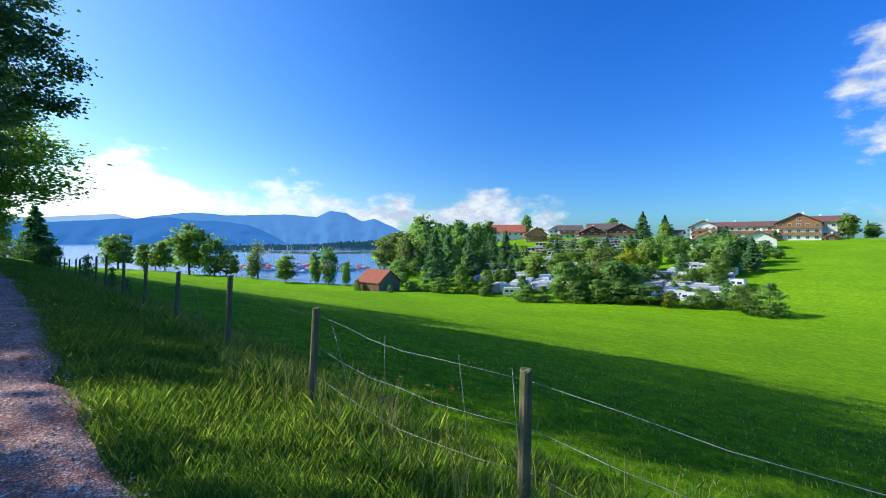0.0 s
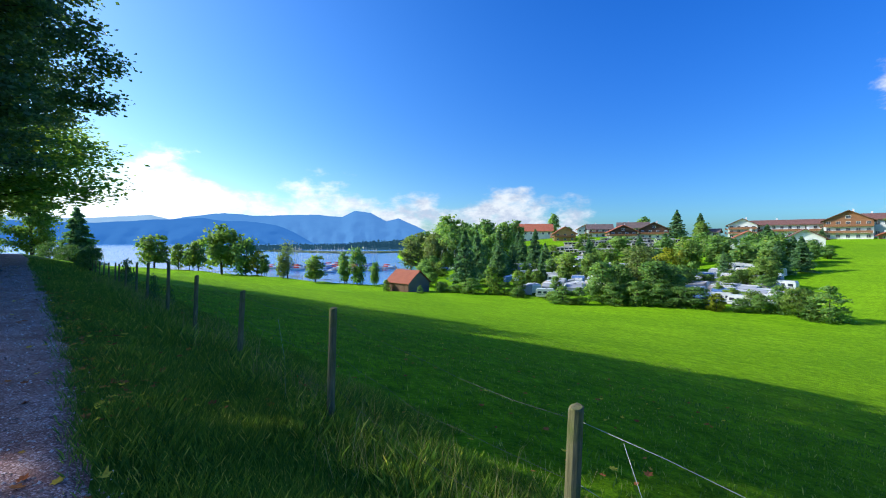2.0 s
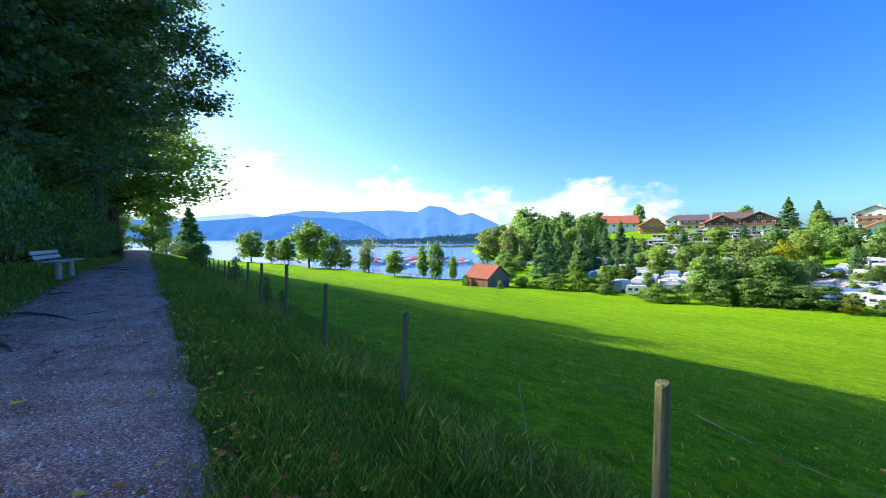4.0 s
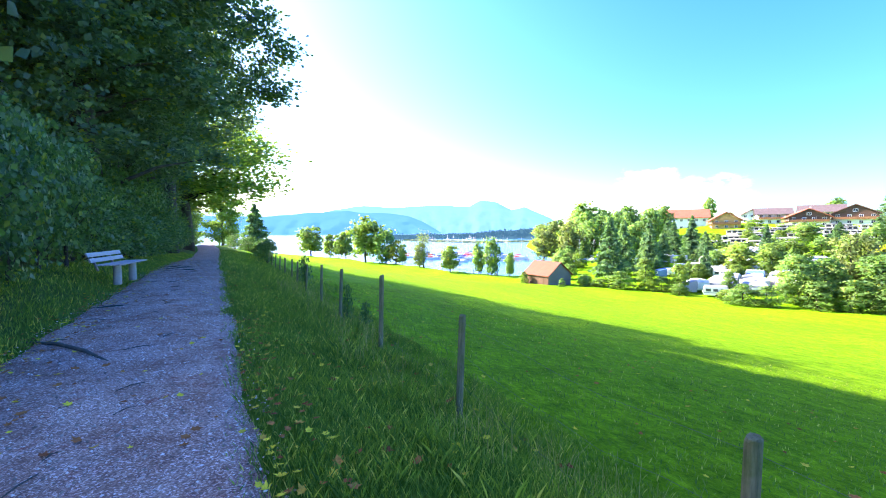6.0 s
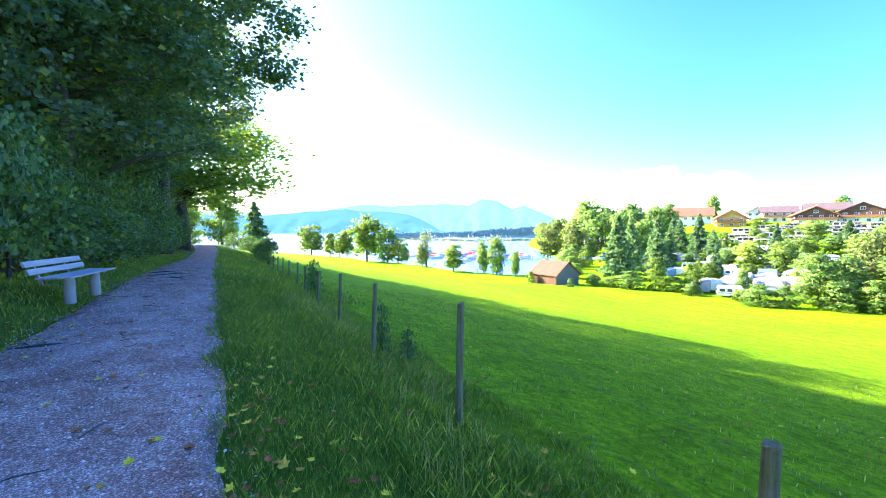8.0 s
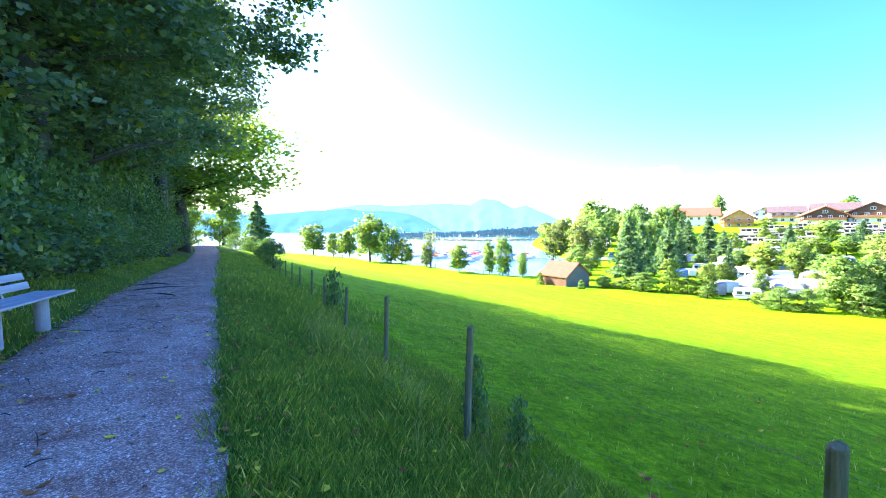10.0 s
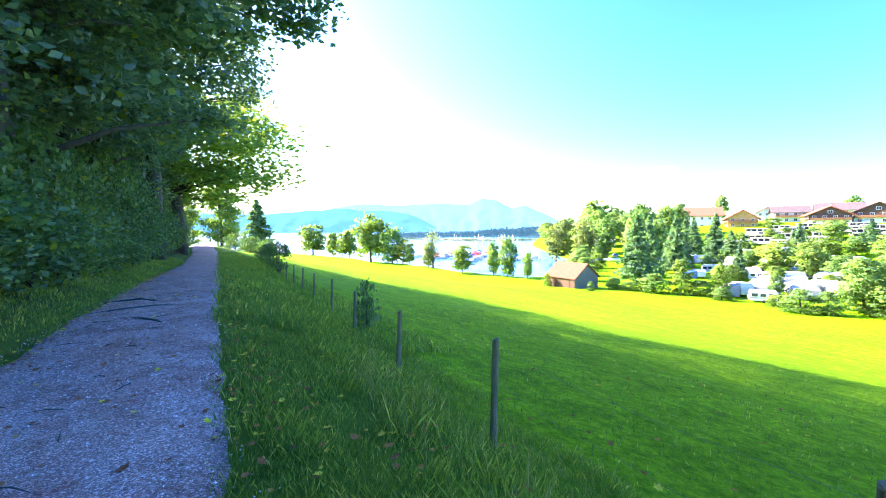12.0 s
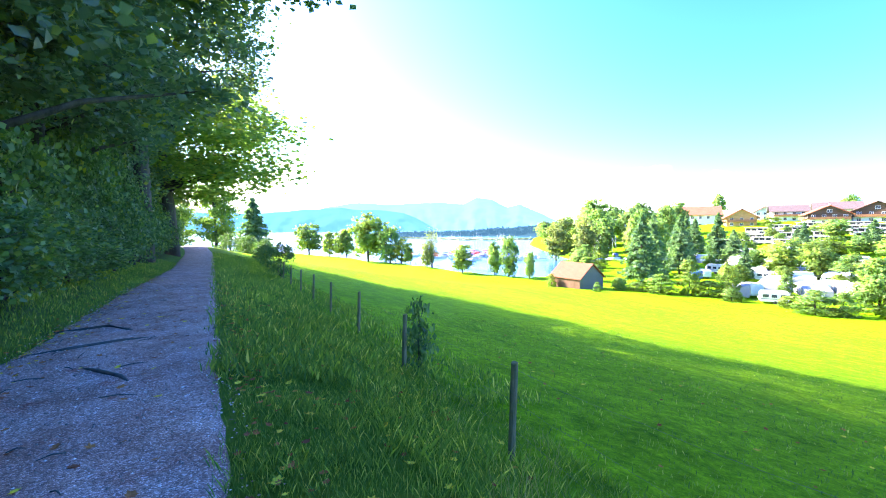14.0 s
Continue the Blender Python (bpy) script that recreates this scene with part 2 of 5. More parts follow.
def make_roof_tiles(name, a, b):
    n = Nodes(name, 0.8)
    big = n.ramp(n.noise(0.8, 5, 0.65, False), (0.3, a), (0.7, b))
    wave = n.node("ShaderNodeTexWave", Scale=2.2, Distortion=0.6, Detail=2.0)
    wave.bands_direction = "Z"
    n.link(n.co.outputs["Object"], wave.inputs["Vector"])
    n.color(n.mix(0.35, big, n.ramp(wave.outputs["Fac"], (0.0, tuple(v * 0.55 for v in a)), (0.5, b)), "MIX"))
    n.bump(wave.outputs["Fac"], 0.5, 0.05)
    return n.m


def make_bark(name, a, b):
    n = Nodes(name, 0.9)
    fac = n.noise(7, 6, 0.7, False, (1, 1, 0.18))
    n.color(n.ramp(fac, (0.3, a), (0.7, b)))
    n.bump(fac, 0.9, 0.04)
    return n.m


def make_post_wood():
    n = Nodes("weathered_post", 0.95)
    n.b.inputs["Specular IOR Level"].default_value = 0.08
    grain = n.noise(9, 6, 0.7, False, (6, 6, 0.5))
    c = n.ramp(grain, (0.3, (0.10, 0.095, 0.05)), (0.7, (0.25, 0.225, 0.12)))
    moss = n.ramp(n.noise(4, 4, 0.6, False), (0.5, (1, 1, 1)), (0.7, (0.6, 0.85, 0.45)))
    n.color(n.mix(1.0, c, moss, "MULTIPLY"))
    n.bump(grain, 0.7, 0.012)
    return n.m


M_MEADOW, M_GRAVEL, M_WATER = make_meadow(), make_gravel(), make_water()
M_LEAF_WOOD = leafy("woodland_leaves", (0.085, 0.15, 0.10), (0.145, 0.235, 0.12), 0.5, (0.30, 0.32, 0.03), 0.6)
M_LEAF_BRIGHT = leafy("bright_leaves", (0.17, 0.28, 0.085), (0.33, 0.46, 0.13), 0.52, (0.42, 0.42, 0.06))
M_LEAF_AIRY = leafy("airy_backlit_leaves", (0.17, 0.28, 0.08), (0.34, 0.45, 0.14), 0.62, (0.5, 0.42, 0.08), 0.4)
M_LEAF_YELLOW = leafy("yellowing_leaves", (0.22, 0.26, 0.025), (0.46, 0.46, 0.05), 0.45)
M_LEAF_DULL = leafy("dull_leaves", (0.18, 0.23, 0.08), (0.32, 0.38, 0.14), 0.42)
M_LEAF_FULL = leafy("full_green_leaves", (0.16, 0.30, 0.11), (0.32, 0.48, 0.17), 0.56, (0.36, 0.38, 0.06), 0.15)
M_NEEDLE = leafy("conifer_needles", (0.11, 0.22, 0.14), (0.24, 0.37, 0.21), 0.54, None, 0.15)
M_BUSH = leafy("shrub_leaves", (0.06, 0.13, 0.05), (0.14, 0.26, 0.07), 0.42, (0.24, 0.30, 0.03), 0.5)
M_GRASS = leafy("grass_blades", (0.075, 0.155, 0.045), (0.28, 0.385, 0.07), 0.62, (0.66, 0.58, 0.20), 0.25)
M_STRAW = leafy("dry_grass", (0.34, 0.27, 0.12), (0.55, 0.46, 0.22), 0.3)
M_FALLEN = dry_leaves("fallen_leaves", (0.30, 0.09, 0.04), (0.58, 0.21, 0.06), (0.90, 0.68, 0.06))
M_BARK = make_bark("bark", (0.03, 0.025, 0.018), (0.085, 0.072, 0.055))
M_ROOT = make_bark("root_bark", (0.04, 0.033, 0.026), (0.11, 0.09, 0.07))
M_POST = make_post_wood()
M_WIRE = plain("galvanised_wire", (0.45, 0.44, 0.41), 0.5, 0.3, 0.1, 20, 0)
M_WIRE_DARK = plain("dark_wire", (0.16, 0.14, 0.11), 0.7, 0.3, 0.2, 20, 0)
M_CONCRETE = plain("concrete", (0.30, 0.295, 0.27), 0.9, 0, 0.2, 9, 0.4)
M_BENCH = plain("grey_bench_wood", (0.36, 0.36, 0.35), 0.75, 0, 0.2, 8, 0.4, (8, 1, 8))
M_STEEL = plain("steel", (0.3, 0.3, 0.3), 0.45, 0.9, 0.1, 10, 0)
M_HUT_WOOD = plain("brown_boards", (0.15, 0.075, 0.04), 0.85, 0, 0.35, 3, 0.5, (4, 4, 0.4))
M_HUT_GREY = plain("grey_boards", (0.19, 0.175, 0.145), 0.85, 0, 0.3, 3, 0.5, (4, 4, 0.4))
M_HUT_ROOF = make_roof_tiles("hut_roof_tiles", (0.23, 0.055, 0.022), (0.34, 0.085, 0.034))
M_ROOF_RED = make_roof_tiles("orange_roof_tiles", (0.34, 0.085, 0.04), (0.47, 0.135, 0.065))
M_ROOF_BROWN = make_roof_tiles("brown_roof_tiles", (0.13, 0.06, 0.045), (0.22, 0.10, 0.075))
M_ROOF_DARK = make_roof_tiles("dark_roof_tiles", (0.10, 0.068, 0.062), (0.17, 0.118, 0.105))
M_PLASTER = plain("white_plaster", (0.78, 0.77, 0.74), 0.85, 0, 0.06, 2, 0.2)
M_TIMBER = plain("stained_timber", (0.28, 0.12, 0.05), 0.7, 0, 0.3, 4, 0.4, (1, 1, 6))
M_DARK_TIMBER = plain("dark_timber", (0.10, 0.05, 0.03), 0.75, 0, 0.3, 4, 0.4, (1, 1, 6))
M_OCHRE = plain("ochre_timber", (0.55, 0.30, 0.10), 0.7, 0, 0.2, 4, 0.3)
M_GLASS = plain("window_glass", (0.05, 0.06, 0.08), 0.08, 0, 0.1, 2, 0)
M_CAMPER = plain("white_camper_shell", (0.68, 0.68, 0.66), 0.4, 0, 0.06, 2, 0)
M_AWNING_GREY = plain("grey_awning_cloth", (0.34, 0.35, 0.38), 0.9, 0, 0.12, 3, 0.2)
M_AWNING_BLUE = plain("blue_awning_cloth", (0.10, 0.20, 0.42), 0.9, 0, 0.15, 3, 0.2)
M_CABIN_ROOF = plain("felt_roof", (0.55, 0.52, 0.49), 0.9, 0, 0.2, 2, 0.2)
M_AWNING_BEIGE = plain("beige_awning_cloth", (0.55, 0.47, 0.38), 0.9, 0, 0.12, 3, 0.2)
M_RUBBER = plain("rubber", (0.03, 0.03, 0.03), 0.8, 0, 0.1, 5, 0)
M_STRIPE = plain("grey_stripe", (0.22, 0.25, 0.3), 0.5, 0, 0.1, 3, 0)
M_BOAT_WHITE = plain("white_hull", (0.75, 0.76, 0.78), 0.35, 0, 0.05, 2, 0)
M_BOAT_BLUE = plain("blue_tarpaulin", (0.05, 0.16, 0.45), 0.7, 0, 0.15, 3, 0.2)
M_BOAT_RED = plain("red_tarpaulin", (0.55, 0.06, 0.05), 0.7, 0, 0.15, 3, 0.2)
M_MAST = plain("aluminium_mast", (0.42, 0.43, 0.45), 0.4, 0.3, 0.05, 3, 0)
M_JETTY = plain("jetty_planks", (0.25, 0.20, 0.15), 0.85, 0, 0.2, 4, 0.3)
M_REED = plain("reed_bank", (0.28, 0.32, 0.12), 0.95, 0, 0.25, 0.1, 0.3)
# far hills and woods: aerial haze put into their colour and emission
M_HILL_NEAR = make_distance("haze_blue_ridge", (0.045, 0.175, 0.52), (0.052, 0.19, 0.55), 0.74)
M_HILL_FAR = make_distance("haze_blue_mountain", (0.105, 0.285, 0.68), (0.12, 0.31, 0.71), 0.66)
M_HILL_PALE = make_distance("haze_pale_mountain", (0.34, 0.55, 0.84), (0.42, 0.62, 0.88), 0.66)
M_HILL_WOOD = make_distance("haze_glow_wood", (0.025, 0.085, 0.15), (0.045, 0.125, 0.19), 0.45)


# ---- the lie of the land ----
def lerp_table(x, xs, ys):
    return float(np.interp(x, xs, ys))


def smooth(a, b, v):
    t = min(1.0, max(0.0, (v - a) / (b - a)))
    return t * t * (3 - 2 * t)


def path_height(y):
    return lerp_table(y, (-60, 2, 16, 25, 33, 46, 58, 70, 82, 110), (-1.0, -0.08, 0.2, 0.2, 0.02, -0.45, -0.42, -0.15, -0.5, -3.0))


def path_center(y):
    return lerp_table(y, (-60, 5.5, 9.0, 12, 18, 24, 45, 60, 75, 95), (-0.42, -0.38, -0.25, -0.22, -0.26, -0.34, -0.34, -0.42, -1.3, -7.0))


def shore_line(x):
    return lerp_table(x, (-2000, -200, 20, 27, 33, 42, 48, 52.5, 54.5, 58, 61.5, 63.5, 65, 67.5, 70, 73, 82, 104, 124, 146, 215, 420, 2500), (420, 320, 300, 292, 272, 243, 218, 208, 182, 171, 160, 146, 127, 115, 106, 103, 101, 112, 135, 170, 270, 420, 1500))


def ground(x, y):
    """Height of the land at a place."""
    zp = path_height(y)
    u = x - path_center(y)
    if u < -1.05:
        near = zp + 0.16 * smooth(1.05, 1.8, -u) + 0.09 * min(6.0, -u - 1.05) + 0.02 * max(0.0, min(40.0, -u - 7))
        near += 0.13 * math.exp(-(((y - 20.5) / 3.5) ** 2)) * smooth(1.0, 1.25, -u)
    elif u < 1.05:
        near = zp - 0.03 * abs(u)
    else:
        fence = -0.42 + zp * 0.6
        near = zp - 0.03 + (fence - zp) * smooth(1.05, 3.3, u)
        s = min(1.0, max(0.0, (u - 2.6) / 80.0))
        near -= 10.2 * (1 - (1 - s) ** 1.8)
    z = near
    if y > 85:
        z = z + (-11.0 - z) * smooth(85, 225, y) if x < 95 else z
    if x < 95 and y > 60:
        z = max(z, -11.05)
    if x > 82:
        top = lerp_table(y, (-200, -40, 20, 90, 150, 240), (3.0, 3.2, 3.0, 4.0, 5.0, -4.0))
        north = smooth(32, 60, y)
        rise = north * lerp_table(x, (82, 100, 130, 150, 172, 200, 240, 262, 420, 900), (0, 0.03, 0.1, 0.22, 0.42, 0.66, 0.9, 1.0, 0.98, 0.6))
        rise += (1 - north) * lerp_table(x, (82, 100, 123, 150, 200, 240, 262, 420, 900), (0, 0.06, 0.21, 0.36, 0.68, 0.9, 1.0, 0.98, 0.6))
        z = -10.6 + (top + 10.6) * rise
    edge = y - shore_line(x) - 5
    if edge > -4 and x < 2500:
        w = smooth(-4, 7, edge)
        low = -14.0
        z = z + (low - z) * w if z > low else z
    return z


def land_top(x, y):
    """The land's surface with its small unevenness near the path."""
    z = ground(x, y)
    near = math.hypot(x - 5, y - 18)
    if near < 60 and abs(x - path_center(min(y, 95))) > 1.06:
        z += 0.05 * noise.noise((x * 0.9, y * 0.9, 0)) * (1 - near / 60)
    return z


# ---- building helpers ----
def finish(me, material, smooth_shade=False):
    me.materials.append(material)
    if smooth_shade:
        me.polygons.foreach_set("use_smooth", [True] * len(me.polygons))
    me.update()
    return me


def mesh_of(name, verts, faces, material, smooth_shade=False):
    me = bpy.data.meshes.new(name)
    me.from_pydata(verts, [], faces)
    return finish(me, material, smooth_shade)


def from_bm(name, bm, material, smooth_shade=False):
    me = bpy.data.meshes.new(name)
    bmesh.ops.recalc_face_normals(bm, faces=bm.faces)
    bm.to_mesh(me)
    bm.free()
    return finish(me, material, smooth_shade)


def part(name, data, parent, label="", at=None):
    """One mesh as a part under a thing."""
    ob = new(name, data)
    ob.parent = parent
    if at is not None:
        ob.matrix_basis = at
    if label:
        ob["label"] = label
    return ob


def thing(name, label, category, at, group="", kind=""):
    ob = new(name)
    ob.empty_display_size = 0.2
    ob.matrix_basis = at
    return tagged(ob, label, category, group, kind)


def box_bm(bm, cx, cy, cz, sx, sy, sz, bevel=0.0):
    made = bmesh.ops.create_cube(bm, size=1.0, matrix=Matrix.LocRotScale((cx, cy, cz), None, (sx, sy, sz)))
    if bevel:
        edges = {e for v in made["verts"] for e in v.link_edges}
        bmesh.ops.bevel(bm, geom=list(edges), offset=bevel, segments=2, affect="EDGES", profile=0.6)


def box(name, cx, cy, cz, sx, sy, sz, material, bevel=0.0):
    bm = bmesh.new()
    box_bm(bm, cx, cy, cz, sx, sy, sz, bevel)
    return from_bm(name, bm, material)


def tube_arrays(points, radii, sides=7):
    """A tapered tube along points."""
    verts, faces = [], []
    for i, (p, r) in enumerate(zip(points, radii)):
        p = Vector(p)
        d = (Vector(points[min(i + 1, len(points) - 1)]) - Vector(points[max(i - 1, 0)])).normalized()
        side = d.orthogonal().normalized()
        other = d.cross(side)
        for k in range(sides):
            a = 2 * math.pi * k / sides
            verts.append(tuple(p + side * (r * math.cos(a)) + other * (r * math.sin(a))))
    for i in range(len(points) - 1):
        for k in range(sides):
            a, b = i * sides + k, i * sides + (k + 1) % sides
            faces.append((a, b, b + sides, a + sides))
    faces.append(tuple(range(sides - 1, -1, -1)))
    faces.append(tuple(range((len(points) - 1) * sides, len(points) * sides)))
    return verts, faces


def tubes(name, runs, material, sides=7):
    verts, faces = [], []
    for points, radii in runs:
        v, f = tube_arrays(points, radii, sides)
        n = len(verts)
        verts += v
        faces += [tuple(i + n for i in q) for q in f]
    return mesh_of(name, verts, faces, material, True)


def quads_mesh(name, corners, material, outward=None):
    """Loose leaves from an array (n, 4, 3): each a quad folded along its length; outward turns them to face out of the crown."""
    n = len(corners)
    if outward is not None:
        flat = np.cross(corners[:, 1] - corners[:, 0], corners[:, 2] - corners[:, 0])
        back = np.einsum("ij,ij->i", flat, outward) < 0
        corners[back] = corners[back][:, [0, 3, 2, 1]]
    me = bpy.data.meshes.new(name)
    me.vertices.add(4 * n)
    me.vertices.foreach_set("co", corners.reshape(-1).astype(np.float32))
    tris = np.arange(n)[:, None] * 4 + np.array([0, 1, 2, 0, 2, 3])[None, :]
    me.loops.add(6 * n)
    me.loops.foreach_set("vertex_index", tris.reshape(-1).astype(np.int32))
    me.polygons.add(2 * n)
    me.polygons.foreach_set("loop_start", np.arange(0, 6 * n, 3, dtype=np.int32))
    me.update(calc_edges=True)
    if outward is not None:
        me.polygons.foreach_set("use_smooth", [True] * len(me.polygons))
        me.normals_split_custom_set_from_vertices(np.repeat(outward, 4, axis=0).tolist())
    return finish(me, material)


def leaf_quads(rng, centers, size, droop=0.3):
    """Leaf corners round the given centres, turned every way, folded along the middle."""
    n = len(centers)
    d = rng.normal(size=(n, 3))
    d[:, 2] = d[:, 2] * 0.6 - droop
    d /= np.linalg.norm(d, axis=1)[:, None]
    s = np.cross(d, rng.normal(size=(n, 3)))
    s /= np.linalg.norm(s, axis=1)[:, None]
    up = np.cross(s, d)
    ln = size * rng.uniform(0.6, 1.25, (n, 1))
    wd = ln * rng.uniform(0.32, 0.46, (n, 1))
    fold = up * ln * 0.14
    return np.stack([centers - d * ln * 0.5, centers + s * wd + fold, centers + d * ln * 0.5, centers - s * wd + fold], axis=1)


# ---- land ----
def make_land():
    us = np.concatenate([-np.geomspace(2600, 40, 14), np.arange(-34, -8, 3.0), np.arange(-8, -1.05, 0.45), np.linspace(-1.05, 1.05, 7), np.arange(1.35, 6, 0.35), np.arange(6, 30, 1.0), np.arange(30, 130, 2.5), np.arange(130, 280, 5), np.geomspace(285, 4400, 22)])
    ys = np.concatenate([-np.geomspace(2500, 22, 16), np.arange(-18, 0, 2.0), np.arange(0, 46, 0.5), np.arange(46, 100, 1.5), np.arange(100, 320, 4), np.geomspace(325, 4400, 24)])
    verts, faces = [], []
    for y in ys:
        c = path_center(min(y, 95))
        for u in us:
            x = u + c
            z = land_top(x, y)
            if -1.05 < u < 1.05:
                z -= 0.05
            verts.append((x, y, z))
    w = len(us)
    for j in range(len(ys) - 1):
        for i in range(w - 1):
            a = j * w + i
            faces.append((a, a + 1, a + w + 1, a + w))
    ob = new("ground", mesh_of("ground", verts, faces, M_MEADOW, True))
    tagged(ob, "mown green meadow sloping down to the lake", "meadow", "", "structure")


def make_path():
    verts, faces = [], []
    ys = np.concatenate([np.arange(-16, 60, 0.25), np.arange(60, 94, 0.6)])
    cols = 17
    for j, y in enumerate(ys):
        for i in range(cols):
            s = -1 + 2 * i / (cols - 1)
            edge = 1.04 + 0.13 * noise.noise((y * 0.8, 3.0 * (1 if s > 0 else -1), 0)) + 0.10 * noise.noise((y * 2.3, 7.0 * (1 if s > 0 else -1), 0))
            u = s * edge
            x = path_center(y) + u
            crown = 0.03 * (1 - s * s)
            z = path_height(y) + crown + 0.012 * noise.noise((x * 1.7, y * 1.7, 2)) + 0.006 * noise.noise((x * 6, y * 6, 5))
            if abs(s) > 0.98:
                z -= 0.06
            verts.append((x, y, z))
    for j in range(len(ys) - 1):
        for i in range(cols - 1):
            a = j * cols + i
            faces.append((a, a + 1, a + cols + 1, a + cols))
    ob = new("path", mesh_of("path", verts, faces, M_GRAVEL, True))
    tagged(ob, "grey gravel footpath strewn with fallen leaves", "footpath", "", "structure")


def path_top(x, y):
    s = (x - path_center(y)) / 1.05
    return path_height(y) + 0.03 * (1 - min(1, s * s))


def make_water_sheet():
    ob = new("water", mesh_of("water", [(-2600, 90, -11.4), (4400, 90, -11.4), (4400, 4400, -11.4), (-2600, 4400, -11.4)], [(0, 1, 2, 3)], M_WATER))
    tagged(ob, "calm blue lake with faint ripples", "lake", "", "structure")


def ridge(name, label, azimuths, elevations, base_distance, crest_distance, material, seed, rough):
    """A far range of hills: slopes that climb from the foot to a crest with the given outline."""
    fine = np.linspace(azimuths[0], azimuths[-1], 160)
    crest = np.interp(fine, azimuths, elevations)
    rows = 12
    verts, faces = [], []
    for j in range(rows + 1):
        k = j / rows
        for a, e in zip(fine, crest):
            d = base_distance + (crest_distance - base_distance) * k
            top = max(1.0, crest_distance * math.tan(radians(e)) + 12.5)
            bumpy = noise.fractal((a * 0.55, k * 3, seed), 1.0, 2.0, 5)
            z = -12.5 + top * (k ** 0.85) * (1 + rough * bumpy * (1 - k * 0.75))
            d += 0.06 * crest_distance * bumpy * (1 - k)
            verts.append((d * math.sin(radians(a)), d * math.cos(radians(a)), z))
    w = len(fine)
    for j in range(rows):
        for i in range(w - 1):
            p = j * w + i
            faces.append((p, p + 1, p + w + 1, p + w))
    ob = new(name, mesh_of(name, verts, faces, material, True))
    tagged(ob, label, "mountains", "", "structure")


make_land()
make_path()
make_water_sheet()
ridge("backdrop_ridge", "wooded ridge beyond the lake, blue with painted haze", (-30, -10, 4.9, 9.8, 14.8, 16.5, 20.5, 23, 24.9, 27.5), (1.6, 2.2, 1.96, 2.42, 2.79, 2.52, 2.43, 2.07, 1.27, -0.3), 2350, 2900, M_HILL_NEAR, 1.0, 0.10)
ridge("backdrop_mountain", "high mountain range under clouds, blue with painted haze", (12, 15.4, 17.1, 20.5, 26.9, 31, 32.6, 34.7, 36.7, 38.3, 41.1, 43.8, 60), (2.6, 3.19, 3.45, 3.17, 3.48, 3.22, 4.05, 3.8, 2.72, 3.11, 1.86, 0.51, -0.1), 3000, 3900, M_HILL_FAR, 4.0, 0.10)
ridge("backdrop_far_mountain", "distant mountain range, pale with painted haze", (-25, -8, 3.7, 7.5, 9.8, 11.2, 16), (2.3, 2.7, 2.36, 2.75, 2.96, 2.66, 1.5), 4100, 4450, M_HILL_PALE, 7.0, 0.08)


ridge("backdrop_wooded_shore", "low dark wooded shore beyond the bay with painted haze", (20, 23, 26.9, 31, 33.8, 37.4, 41.2, 45.7, 52), (-0.75, -0.72, -0.72, -0.5, -0.1, 0.15, 0.55, 0.5, 0.2), 640, 900, M_HILL_WOOD, 3.0, 0.12)


# ---- trees ----
def crown_points(rng, height, width, foot, clumps, kind, rough=0.34):
    """Centres of leaf clumps in a crown of that size, with an uneven outline."""
    pts = []
    while len(pts) < clumps:
        p = rng.uniform(-1, 1, 3)
        r = np.linalg.norm(p)
        if r > 1 or r < 0.45:
            continue
        z01 = (p[2] + 1) / 2
        if kind == "slim":
            reach = 0.55 + 0.45 * math.sin(math.pi * min(1, z01 * 1.05))
        elif kind == "domed":
            reach = 0.74 + 0.26 * z01 / 0.58 if z01 < 0.58 else math.sqrt(max(0.02, 1 - ((z01 - 0.58) / 0.44) ** 2))
            reach = max(reach, 0.25)
            p[:2] /= max(0.4, math.sqrt(max(0.05, 1 - p[2] ** 2)))
        elif kind == "bush":
            z01 = rng.uniform(0, 1)
            reach = math.sqrt(max(0.05, 1 - z01 ** 2.4)) * (0.86 + 0.14 * min(1, z01 * 4))
            p[:2] /= max(0.35, math.hypot(p[0], p[1]))
            p[:2] *= math.sqrt(rng.uniform(0.25, 1))
        else:
            reach = 1.0
        uneven = 0.95 - rough * 0.5 + rough * noise.noise((p[0] * 1.6 + height, p[1] * 1.6 + width, p[2] * 1.6 + foot))
        pts.append((p[0] * width / 2 * reach * uneven, p[1] * width / 2 * reach * uneven, foot + (height - foot) * z01 * (0.96 + 0.05 * uneven)))
    return np.array(pts)


